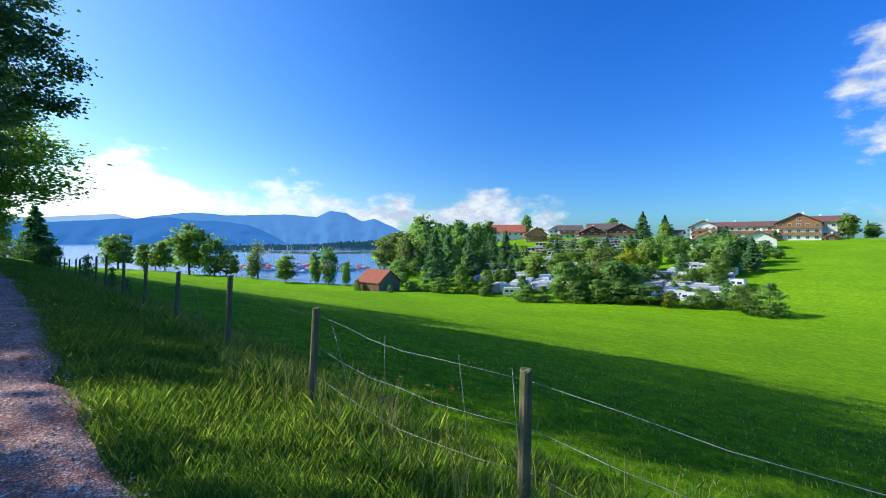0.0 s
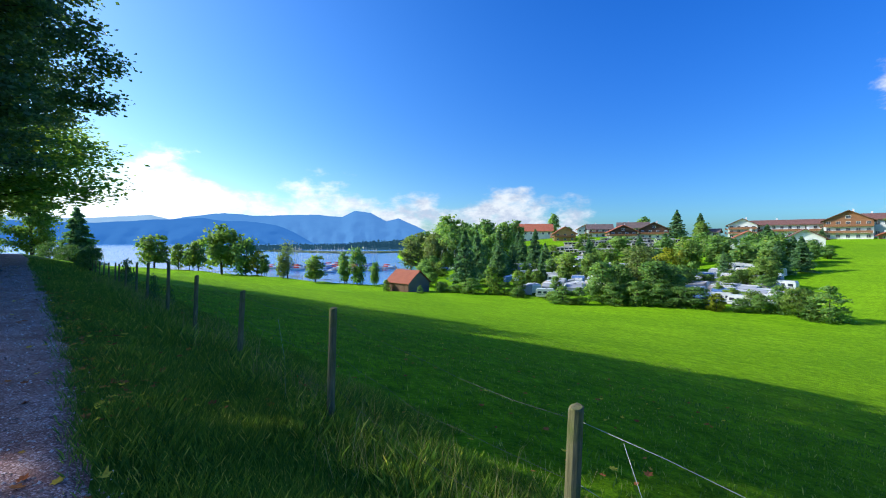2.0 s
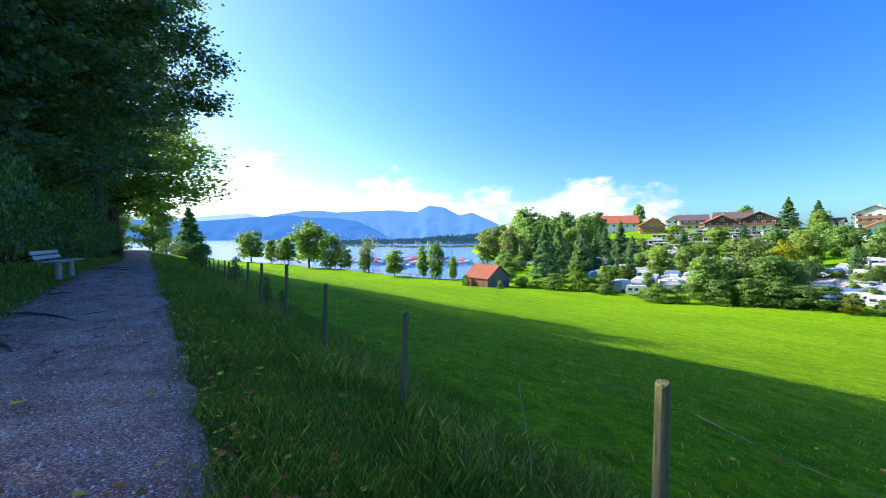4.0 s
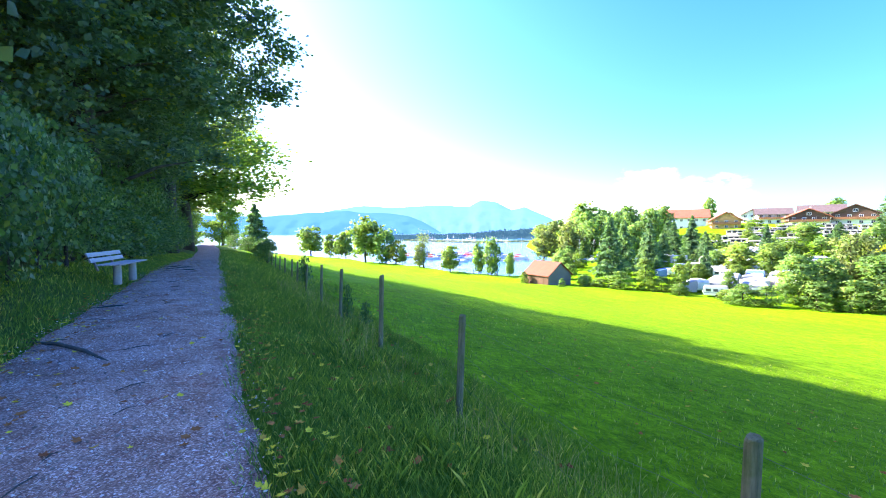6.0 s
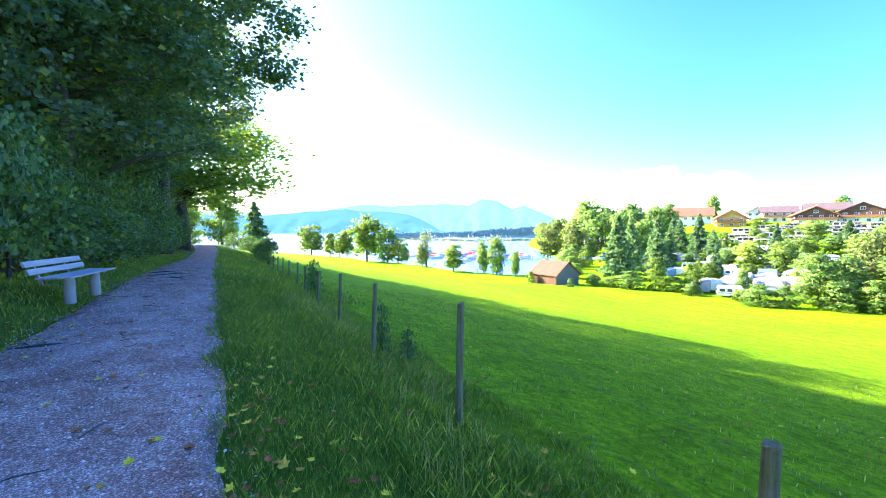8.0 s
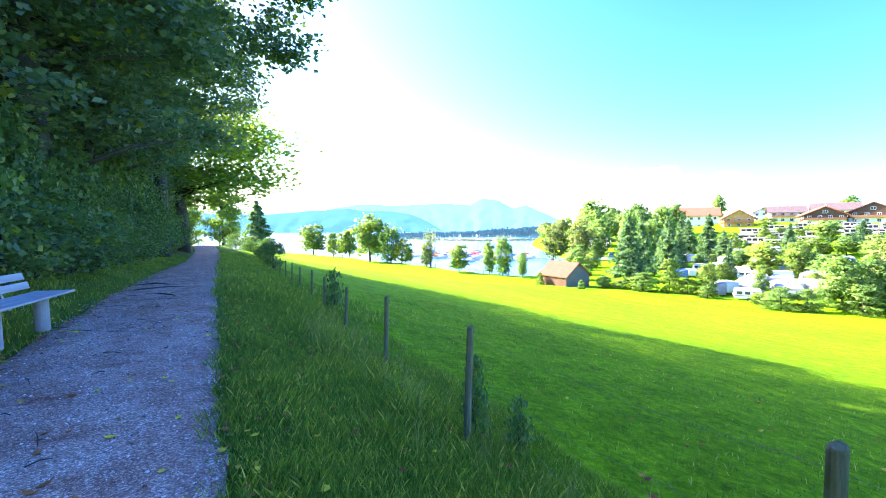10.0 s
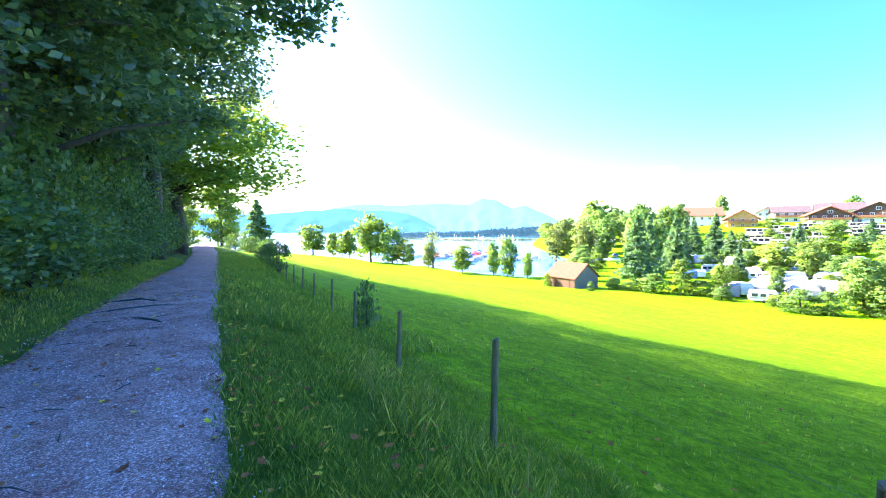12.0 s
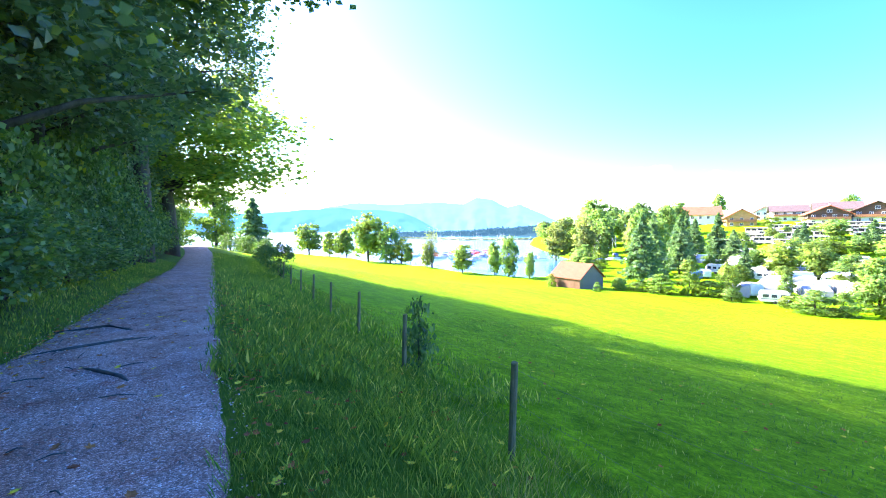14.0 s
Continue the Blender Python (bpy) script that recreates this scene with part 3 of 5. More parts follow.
def broadleaf_meshes(seed, height, width, foot, clumps, leaves, leaf, material, spread, kind="round", limbs=14, rough=0.34, soft=False):
    rng = np.random.default_rng(seed)
    tips = crown_points(rng, height, width, foot, clumps, kind, rough)
    centers, facing = [], []
    for tip in tips:
        n = int(leaves / clumps * rng.uniform(0.5, 1.5))
        blob = rng.normal(size=(n, 3)) * np.array([spread, spread, spread * 0.5])
        centers.append(tip + blob)
        swell = np.array(tip) - np.array([0, 0, foot + (height - foot) * 0.4])
        swell = swell / (np.linalg.norm(swell) + 1e-6) * 0.8 + blob / spread * 0.55 + rng.normal(size=(n, 3)) * 0.22
        facing.append(swell / (np.linalg.norm(swell, axis=1)[:, None] + 1e-6))
    crown = quads_mesh("crown", leaf_quads(rng, np.concatenate(centers), leaf), material, np.concatenate(facing) if soft else None)
    r0 = max(0.05, height * 0.017)
    lean = rng.normal(size=2) * height * 0.015
    trunk = [(0, 0, -0.3), (lean[0] * 0.3, lean[1] * 0.3, height * 0.25), (lean[0], lean[1], height * 0.55), (lean[0] * 1.5, lean[1] * 1.5, height * 0.9)]
    runs = [(trunk, [r0 * 1.25, r0, r0 * 0.6, r0 * 0.12])]
    for tip in tips[:limbs]:
        z = max(foot * 0.7, min(height * 0.8, tip[2] - abs(tip[0]) * 0.5 - 0.4))
        start = Vector((lean[0] * z / height, lean[1] * z / height, z))
        end = Vector(tip)
        bend = start.lerp(end, 0.5) + Vector((0, 0, 0.08 * (end - start).length))
        runs.append(([tuple(start), tuple(bend), tuple(end)], [r0 * 0.3, r0 * 0.18, r0 * 0.05]))
    return tubes("trunk", runs, M_BARK, 6), crown


def conifer_meshes(seed, height, width, branches, material):
    """A spruce: whorls of drooping boughs, longest near the ground, hung with needle sprays."""
    rng = np.random.default_rng(seed)
    centers, runs = [], [([(0, 0, -0.3), (0, 0, height * 0.5), (0, 0, height)], [height * 0.018, height * 0.011, 0.02])]
    for i in range(branches):
        k = (i + rng.uniform(0, 1)) / branches
        z = height * (0.07 + 0.92 * k)
        reach = width / 2 * (1 - k) ** 0.85 * rng.uniform(0.7, 1.15) + 0.08
        a = rng.uniform(0, 2 * math.pi)
        n = max(5, int(34 * reach / (width / 2)) + 4)
        s = rng.uniform(0.12, 1.0, n)
        drop = -0.28 * reach * s ** 1.5 + 0.1 * reach * s
        side = rng.normal(size=n) * (0.13 * reach + 0.05) * s
        centers.append(np.stack([np.cos(a) * reach * s - np.sin(a) * side, np.sin(a) * reach * s + np.cos(a) * side, z + drop + rng.normal(size=n) * 0.05 * height / 12], axis=1))
        if i % 5 == 0:
            runs.append(([(0, 0, z), (math.cos(a) * reach * 0.8, math.sin(a) * reach * 0.8, z - 0.12 * reach)], [0.04, 0.012]))
    crown = quads_mesh("crown", leaf_quads(rng, np.concatenate(centers), 0.075 * width + 0.12, 0.5), material)
    return tubes("trunk", runs, M_BARK, 5), crown


def plant_tree(name, label, category, meshes, x, y, z, sx, sz, turn, group=""):
    ob = thing(name, label, category, pose(x, y, z, 0, 0, turn), group)
    ob.scale = (sx, sx, sz)
    for nm, me in zip(("trunk", "crown"), meshes):
        part(nm, me, ob)
    return ob


rnd = random.Random(5)

# woodland beside the path, with unseen trees added for shade
WOOD = [broadleaf_meshes(11 + i, 16.0, 9.0, 2.2, 150, 7500, 0.39, M_LEAF_WOOD, 0.62, "round", 26) for i in range(3)]
WOOD_FINE = [broadleaf_meshes(15 + i, 16.0, 9.0, 2.2, 240, 22000, 0.21, M_LEAF_WOOD, 0.42, "domed", 30, 0.26) for i in range(2)]
WOOD_BIG = broadleaf_meshes(31, 17.0, 11.5, 3.0, 560, 92000, 0.155, M_LEAF_WOOD, 0.30, "domed", 40, 0.24)
WOOD_HIGH = broadleaf_meshes(35, 19.5, 14.0, 8.4, 260, 26000, 0.22, M_LEAF_WOOD, 0.5, "round", 44, 0.3)
WOOD_LIGHT = broadleaf_meshes(41, 12.0, 11.0, 3.6, 170, 19000, 0.24, M_LEAF_AIRY, 0.62, "round", 50)
SHRUB = [broadleaf_meshes(51 + i, 2.6, 2.6, 0.15, 54, 3000, 0.125, M_BUSH, 0.22, "round", 16) for i in range(3)]
LABEL_WOOD = "tall broadleaf tree with dense dark green foliage beside the path, a kind also added unseen for shade"


def wood_row(x, ys, wobble, height, kinds):
    for y in ys:
        px, py = x + rnd.uniform(-wobble, wobble), y + rnd.uniform(-0.8, 0.8)
        s = height * rnd.uniform(0.9, 1.1)
        plant_tree("tree", LABEL_WOOD, "tree", rnd.choice(kinds), px, py, ground(px, py), 0.95 * rnd.uniform(0.88, 1.08), s, rnd.uniform(0, 360), "woodland trees")


plant_tree("tree", "broad leafy tree whose boughs hang over the path", "tree", WOOD_BIG, -3.7, 30.4, ground(-3.7, 30.4), 1.40, 1.08, 40, "woodland trees")
plant_tree("tree", "leafy tree reaching out over the path", "tree", WOOD_FINE[0], -4.4, 39, ground(-4.4, 39), 1.15, 1.05, 165, "woodland trees")
plant_tree("tree", "tall broadleaf tree with a high spreading crown", "tree", WOOD_HIGH, -2.6, 47.5, ground(-2.6, 47.5), 1.12, 1.0, 30, "woodland trees")
plant_tree("tree", "sunlit tree with airy light green foliage over the path", "tree", WOOD_LIGHT, -2.0, 56.5, ground(-2.0, 56.5), 1.98, 1.12, 80)
# the next five trees are added out of view, placed only for their shadows
wood_row(-14.0, (15.5,), 0.1, 1.05, WOOD)
plant_tree("tree", LABEL_WOOD, "tree", WOOD[0], -12.8, 27.0, ground(-12.8, 27), 0.8, 0.95, 70, "woodland trees")
wood_row(-9.0, (7.0,), 0.1, 0.95, WOOD)
plant_tree("tree", LABEL_WOOD, "tree", WOOD[1], -8.5, 12.4, ground(-8.5, 12.4), 0.74, 0.62, 20, "woodland trees")
plant_tree("tree", LABEL_WOOD, "tree", WOOD[2], -6.4, 20.9, ground(-6.4, 20.9), 0.82, 1.04, 140, "woodland trees")
wood_row(-5.2, (24.5, 33.5, 45, 50.5, 61, 66, 71), 0.5, 0.95, WOOD_FINE)
wood_row(-9.5, (29, 33, 38, 43, 48, 54, 60, 66, 72), 1.0, 1.1, WOOD)
wood_row(-15.5, (35, 40, 47, 55, 63, 71), 1.5, 1.15, WOOD)

y = 15.5
while y < 72:
    for lane, tall in ((-2.55, 0.66 if y < 38 else 1.3), (-3.5, 1.3 if y < 38 else 2.0)):
        if lane < -3 or y > 22.5:
            px, py = lane - 0.012 * max(0, y - 30) + rnd.uniform(-0.25, 0.25), y + rnd.uniform(-0.4, 0.4)
            plant_tree("shrub", "dense green shrub along the wood's edge", "shrub", rnd.choice(SHRUB), px, py, ground(px, py) - 0.05, rnd.uniform(0.75, 1.05), tall * rnd.uniform(0.8, 1.2), rnd.uniform(0, 360), "shrubs along the path")
    y += 1.75 if y < 45 else 2.4

for px, py, s, h in ((-2.3, 13.2, 0.6, 0.8), (-2.35, 14.8, 0.65, 0.9), (-2.3, 16.2, 0.6, 0.9), (-2.35, 17.6, 0.65, 1.0), (-2.5, 18.9, 0.65, 1.15), (-2.6, 20.6, 0.62, 1.2), (-2.55, 22.1, 0.7, 1.1)):
    plant_tree("shrub", "dense green shrub along the wood's edge", "shrub", rnd.choice(SHRUB), px, py, ground(px, py) - 0.05, s, h, rnd.uniform(0, 360), "shrubs along the path")

TALL_SHRUB = [broadleaf_meshes(141 + i, 5.0, 3.1, 0.15, 110, 8000, 0.15, M_BUSH, 0.26, "round", 20) for i in range(2)]
for k, (px, py) in enumerate(((-4.4, 18.5), (-4.6, 21.5), (-4.8, 25), (-4.8, 29))):
    plant_tree("shrub", "tall dense green shrub at the wood's edge", "shrub", TALL_SHRUB[k % 2], px, py, ground(px, py) - 0.05, 1.0, 1.0, 70 * k, "shrubs along the path")

# where the path ends ahead
POPLAR = broadleaf_meshes(61, 12.0, 6.0, 0.8, 90, 7000, 0.34, M_LEAF_BRIGHT, 0.45, "slim", 20)
SPRUCE = [conifer_meshes(71 + i, 12.0, 6.4, 230, M_NEEDLE) for i in range(2)]
plant_tree("tree", "slender light green birch at the end of the path", "tree", POPLAR, 1.2, 108.0, ground(1.2, 108) - 0.1, 1.35, 1.5, 10)
plant_tree("tree", "slender light green birch at the end of the path", "tree", POPLAR, -5.0, 112.0, ground(-5, 112) - 0.1, 1.1, 1.0, 200)
plant_tree("spruce", "dark green spruce standing by the path's end", "conifer", SPRUCE[0], 6.2, 93.0, ground(6.2, 93) - 0.1, 1.15, (6.6 - ground(6.2, 93)) / 12.0, 0)
for px, py, s, h in ((4.9, 62, 0.7, 0.6), (5.5, 70, 1.0, 0.8), (4.3, 78, 1.1, 0.9), (7.0, 84, 1.2, 0.8), (3.8, 50.5, 0.45, 0.65), (3.6, 42.5, 0.6, 0.75), (3.9, 56, 0.5, 0.5), (2.8, 88, 1.4, 1.3), (12, 150, 2.0, 1.3)):
    plant_tree("shrub", "small dark shrub growing along the fence", "shrub", rnd.choice(SHRUB), px, py, ground(px, py) - 0.05, s, h, rnd.uniform(0, 360), "shrubs along the fence")

SAPLING = broadleaf_meshes(131, 2.6, 2.4, 0.02, 44, 420, 0.32, M_BUSH, 0.3, "bush", 18)
for px, py, s, h in ((3.3, 25.4, 0.2, 0.42), (2.84, 17.78, 0.11, 0.3), (3.12, 17.5, 0.1, 0.2)):
    plant_tree("sapling", "thin leafy sapling growing by a fence post", "sapling", SAPLING, px, py, ground(px, py) - 0.05, s, h, rnd.uniform(0, 360), "saplings along the fence")

# trees on the lake shore: x, y, height, width
def far_kind(seed, width, foot, clumps, leaves, leaf, material, spread, kind, limbs, rough, thin):
    """A tree 10 m tall for the middle distance, or a thinner one for far off."""
    if thin:
        leaves, leaf = int(leaves * 0.42), leaf * 1.5
    return broadleaf_meshes(seed, 10.0, width, foot, clumps, leaves, leaf, material, spread, kind, limbs, rough, True)


def far_set(thin):
    kinds = {
        "b": [far_kind(81 + i, 8.0, 1.3, 84, 4600, 0.50, M_LEAF_BRIGHT, 0.62, "domed", 12, 0.42, thin) for i in range(3)],
        "d": [far_kind(91 + i, 8.0, 0.4, 100, 4600, 0.50, M_LEAF_FULL, 0.62, "domed", 12, 0.42, thin) for i in range(3)],
        "s": [far_kind(111 + i, 8.0, 0.1, 90, 3300, 0.52, M_LEAF_FULL, 0.5, "bush", 10, 0.34, thin) for i in range(3)],
        "g": [far_kind(121, 8.0, 0.1, 70, 3300, 0.52, M_LEAF_BRIGHT, 0.5, "bush", 10, 0.34, thin)],
        "w": [far_kind(122, 8.0, 0.1, 60, 3600, 0.46, M_LEAF_YELLOW, 0.5, "bush", 10, 0.34, thin)],
        "y": [far_kind(101, 8.0, 1.2, 55, 3200, 0.44, M_LEAF_YELLOW, 0.55, "round", 12, 0.34, thin)],
        "u": [far_kind(102, 8.0, 0.6, 80, 3600, 0.5, M_LEAF_DULL, 0.6, "domed", 12, 0.42, thin)],
        "n": [broadleaf_meshes(103, 10.0, 5.0, 1.5, 60, 900, 0.35, M_LEAF_DULL, 0.5, "slim", 50)]}
    return kinds


FAR_SETS = {False: far_set(False), True: far_set(True)}
FAR_SPRUCE = [conifer_meshes(105 + i, 12.0, 6.6, 180, M_NEEDLE) for i in range(2)]

SHORE_TREES = (
    (42.1, 236.3, 14.8, 13.3, "b"), (46.6, 213.2, 11.5, 6.4, "b"), (49.3, 206.9, 11.0, 5.3, "b"), (52.1, 205.0, 12.7, 7.3, "b"),
    (52.1, 174.8, 17.5, 13.8, "b"), (57.1, 165.3, 14.0, 8.1, "d"), (59.6, 160.7, 9.1, 6.4, "y"), (60.7, 157.2, 7.6, 4.0, "b"),
    (60.8, 141.8, 8.9, 4.7, "u"), (62.0, 141.0, 13.4, 5.4, "n"), (61.4, 121.2, 8.0, 5.9, "b"), (65.6, 111.8, 9.2, 3.8, "d"),
    (67.2, 107.8, 10.8, 4.6, "d"), (68.6, 101.2, 6.8, 2.7, "d"))
KINDS = {
    "b": ("tree", "leafy green tree standing on the lake shore", "tree"), "d": ("tree", "dark green broadleaf tree with a full crown", "tree"),
    "y": ("tree", "small tree turning yellow", "tree"), "u": ("tree", "dull olive-green tree with thin foliage", "tree"),
    "n": ("tree", "half-bare tree with thin twigs", "tree"), "c": ("spruce", "dark green spruce among the houses and campers", "conifer"),
    "s": ("bush", "rounded green bush along the meadow's edge", "shrub"), "g": ("bush", "bright green bush along the meadow's edge", "shrub"),
    "w": ("bush", "yellow-green bush along the meadow's edge", "shrub")}


def grow(x, y, height, width, k, group):
    meshes = rnd.choice(FAR_SPRUCE) if k == "c" else rnd.choice(FAR_SETS[math.hypot(x, y) > 125][k])
    mh = 12.0 if k == "c" else 10.0
    mw = {"c": 6.0, "n": 5.0}.get(k, 8.0) * 0.95
    name, label, category = KINDS[k]
    z = max(-11.35, ground(x, y)) - 0.15
    ob = plant_tree(name, label, category, meshes, x, y, z, width / mw, height / mh, rnd.uniform(0, 360), group)
    return ob


for x, y, tall, wide, k in SHORE_TREES:
    grow(x, y, tall * 1.02, wide * 1.1, k, "trees on the lake shore")
CLUMP = (
    (119.2, 146, 14.5, 10.8, "u"), (117.4, 130, 14.5, 9.2, "u"), (166.2, 168.7, 21, 18.6, "d"), (167.9, 159.7, 17, 12.2, "d"),
    (166.3, 175.6, 15, 12.7, "d"), (161.4, 184, 14, 12.8, "d"), (111.0, 103.5, 16.5, 7.2, "d"), (153.1, 131.2, 16, 10.6, "d"),
    (166.0, 131.2, 16, 9.9, "d"), (135.3, 135.9, 14, 10.1, "d"), (125, 143, 12, 7, "b"), (175, 150, 17, 12, "d"), (185, 140, 15, 11, "d"))
for row in CLUMP:
    grow(*row, "trees on the point")
SPRUCES = (
    (83.6, 81.5, 15.2, 7.9, "c"), (93.3, 85.7, 15.0, 6.6, "c"), (101.3, 84.1, 14.6, 6.9, "c"), (136.8, 94.8, 14.5, 7.3, "c"),
    (134.6, 89.1, 9.5, 6.2, "c"), (133.2, 71.7, 11.5, 4.8, "c"), (250.2, 80.8, 15.3, 9.7, "c"), (265.8, 73.7, 13.3, 8.6, "c"),
    (139.3, 18.3, 9.2, 6.1, "c"), (149.0, 21.0, 8.8, 5.3, "c"), (180.1, 63.5, 8.5, 6.3, "c"), (127.8, 98.8, 10.2, 5.5, "c"), (132, 22, 8.5, 6.0, "c"))
for row in SPRUCES:
    grow(*row, "spruces in the camp")
HEDGE = (
    (72.1, 68.9, 3.5, 6.5, "s"), (75.1, 65.5, 6.5, 4.4, "g"), (78.8, 60.9, 5.7, 4.4, "g"), (73.8, 46.8, 3.4, 6.0, "s"),
    (75.2, 44.4, 3.3, 4.2, "s"), (80.8, 42.4, 7.9, 7.2, "s"), (84.0, 40.3, 7.2, 6.8, "s"), (92.8, 40.1, 10.8, 8.6, "u"),
    (86.3, 34.8, 8.0, 8.8, "s"), (89.2, 32.5, 7.0, 6.8, "s"), (84.6, 27.4, 3.8, 6.4, "s"), (83.5, 23.7, 3.0, 3.2, "w"),
    (108.9, 39.9, 9.0, 6.8, "y"), (112.6, 38.1, 7.6, 4.8, "y"), (134.4, 42.3, 8.5, 8.5, "b"), (112.7, 67.4, 8.0, 8.6, "b"),
    (111.0, 60.1, 6.8, 6.5, "b"), (183.3, 82.8, 7.0, 9.5, "d"), (149.9, 58.9, 7.0, 9.5, "d"), (149.6, 72.3, 6.0, 8.5, "b"))
for row in HEDGE:
    grow(*row, "hedge along the meadow")
HEDGE_EAST = (
    (87.2, 15.8, 4.6, 3.8, "s"), (85.5, 13.2, 4.8, 4.8, "b"), (83.9, 9.7, 5.2, 5.4, "s"), (148.5, 24.8, 9.8, 9.2, "d"),
    (157.7, 30.7, 7.0, 8.2, "d"), (160.6, 41.1, 8.5, 10.5, "d"), (241.8, 66.7, 8.7, 7.8, "b"),
    (159.4, 18.6, 6.8, 6.5, "d"), (113.0, 24.8, 3.8, 4.8, "s"), (169.7, 15.3, 4.1, 4.6, "d"), (68.0, 74.6, 2.6, 2.8, "s"),
    (70.4, 72.6, 1.9, 4.4, "s"), (60.6, 73.2, 1.8, 1.7, "s"), (59.4, 83.6, 2.8, 2.2, "g"), (140, 30, 7, 8, "d"))
for row in HEDGE_EAST:
    grow(*row, "bushes in the camp")
HEDGE_FILL = (
    (70.8, 76.5, 2.2, 3.6, "s"), (76.6, 62.9, 3.0, 4.2, "s"), (75.5, 58.6, 2.2, 3.6, "s"), (77.0, 51.0, 2.0, 3.6, "g"),
    (79.0, 39.4, 4.4, 5.6, "s"), (81.0, 36.0, 4.6, 5.4, "s"), (82.6, 32.2, 4.2, 5.2, "s"), (83.6, 29.6, 3.8, 4.6, "s"),
    (84.6, 20.6, 2.4, 3.4, "s"), (85.8, 18.0, 3.0, 3.6, "s"), (84.4, 11.6, 3.0, 3.4, "s"), (94, 46, 4.2, 5.0, "g"),
    (104, 48, 5.0, 6.0, "s"), (96, 36, 6.5, 7.0, "s"), (100, 70, 3.6, 4.6, "g"), (118, 50, 5.5, 7.0, "s"))
for row in HEDGE_FILL:
    grow(*row, "hedge along the meadow")
CAMP_TREES = (
    (112, 92, 13, 6.5, "c"), (106, 95, 11, 6.0, "d"), (121, 104, 13, 8.0, "d"), (142, 118, 13, 9.0, "d"),
    (147, 108, 12, 7.0, "c"), (158, 118, 12, 7.0, "c"), (172, 70, 8, 7.0, "c"), (168, 60, 8, 8.0, "d"),
    (150, 48, 9, 7.5, "b"), (160, 84, 7, 5.0, "c"), (172, 48, 9, 8.0, "d"), (176, 34, 8, 8.0, "d"),
    (166, 28, 9, 8.0, "c"), (128, 118, 12, 8.0, "u"), (150, 152, 17, 12, "d"), (158, 144, 16, 11, "d"), (146, 170, 14, 10, "u"))
for row in CAMP_TREES:
    grow(*row, "trees in the camp")
SHORE_THICKET = (
    (95, 110, 5.0, 6.0, "d"), (99, 115, 6.0, 7.0, "s"), (103, 117, 5.5, 6.5, "u"), (107, 121, 6.5, 7.0, "d"),
    (91, 104, 4.0, 5.0, "s"), (112, 124, 6.0, 6.0, "s"), (98, 106, 4.5, 5.5, "g"), (118, 124, 5.0, 6.0, "s"),
    (78, 90, 2.6, 4.0, "s"), (84, 95, 3.0, 4.5, "s"), (124, 128, 7.0, 7.0, "d"), (131, 139, 10, 9, "u"))
FAR_POINT = (
    (222, 268, 10, 13, "d"), (236, 284, 11, 14, "u"), (250, 298, 12, 14, "d"), (264, 314, 11, 15, "d"), (280, 330, 12, 15, "d"),
    (230, 262, 8, 12, "u"), (246, 282, 10, 13, "d"), (262, 300, 11, 14, "d"), (208, 252, 8, 10, "s"), (296, 344, 12, 16, "d"))
for row in FAR_POINT:
    grow(*row, "trees on the far point")
for row in SHORE_THICKET:
    grow(*row, "bushes by the harbour")
# trees scattered through the camp's terraces
fill = random.Random(61)
for k in range(56):
    x, y = fill.uniform(100, 225), fill.uniform(16, 108)
    y = max(y, 20 + (x - 100) * 0.12)
    tall = fill.uniform(3.5, 7.5) if x < 162 else fill.uniform(1.6, 3.4)
    kind = fill.choice("ddbuscgdsb") if x < 162 else fill.choice("sgsd")
    grow(x, y, tall * (1.25 if kind == "c" else 1.0), tall * (0.5 if kind == "c" else fill.uniform(0.8, 1.25)), kind, "trees in the camp")
VILLAGE_TREES = (
    (281.4, 175.0, 20.0, 8.6, "d"), (317.8, 123.6, 15, 9.6, "d"), (265.2, -2.3, 10.8, 9.1, "b"), (284.9, -11.3, 7.5, 7.6, "d"),
    (290.0, -9.7, 9.5, 2.5, "c"), (262.2, 152.3, 6.5, 9.6, "s"), (225, 120, 4, 10, "g"), (252, 42, 7, 6, "c"), (246, 22, 5, 4, "c"))
for row in VILLAGE_TREES:
    grow(*row, "trees in the village")


# woods beyond the bay, past counting, their haze painted as a glow
def far_woods():
    rng = np.random.default_rng(7)
    cs = []
    for a, e in zip(rng.uniform(20, 48, 420), rng.uniform(0, 1, 420)):
        d = rng.uniform(700, 900)
        top = np.interp(a, (20, 27, 31, 34, 38, 42, 48), (2, 2, 4, 9, 12, 17, 18)) * (d / 900)
        h = top * e
        blob = rng.normal(size=(60, 3)) * np.array([8, 8, 2.0])
        cs.append(np.array([d * math.sin(radians(a)), d * math.cos(radians(a)), -11 + h]) + blob)
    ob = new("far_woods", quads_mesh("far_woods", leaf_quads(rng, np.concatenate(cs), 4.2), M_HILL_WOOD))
    tagged(ob, "dark woods on the far side of the bay with painted haze", "woods", "", "stuff")


def reed_bank():
    rng = np.random.default_rng(8)
    t = rng.uniform(0, 1, 9000)
    x = np.interp(t, (0, 0.35, 0.7, 1), (228, 236, 248, 330)) + rng.normal(size=9000) * 5
    y = np.interp(t, (0, 0.35, 0.7, 1), (560, 470, 400, 385)) + rng.normal(size=9000) * 6
    c = np.stack([x, y, np.full(9000, -11.2) + rng.uniform(0, 1.3, 9000)], axis=1)
    ob = new("reeds", quads_mesh("reeds", leaf_quads(rng, c, 1.5), M_REED))
    tagged(ob, "pale green reed bank in the lake", "reeds", "", "stuff")


far_woods()
reed_bank()


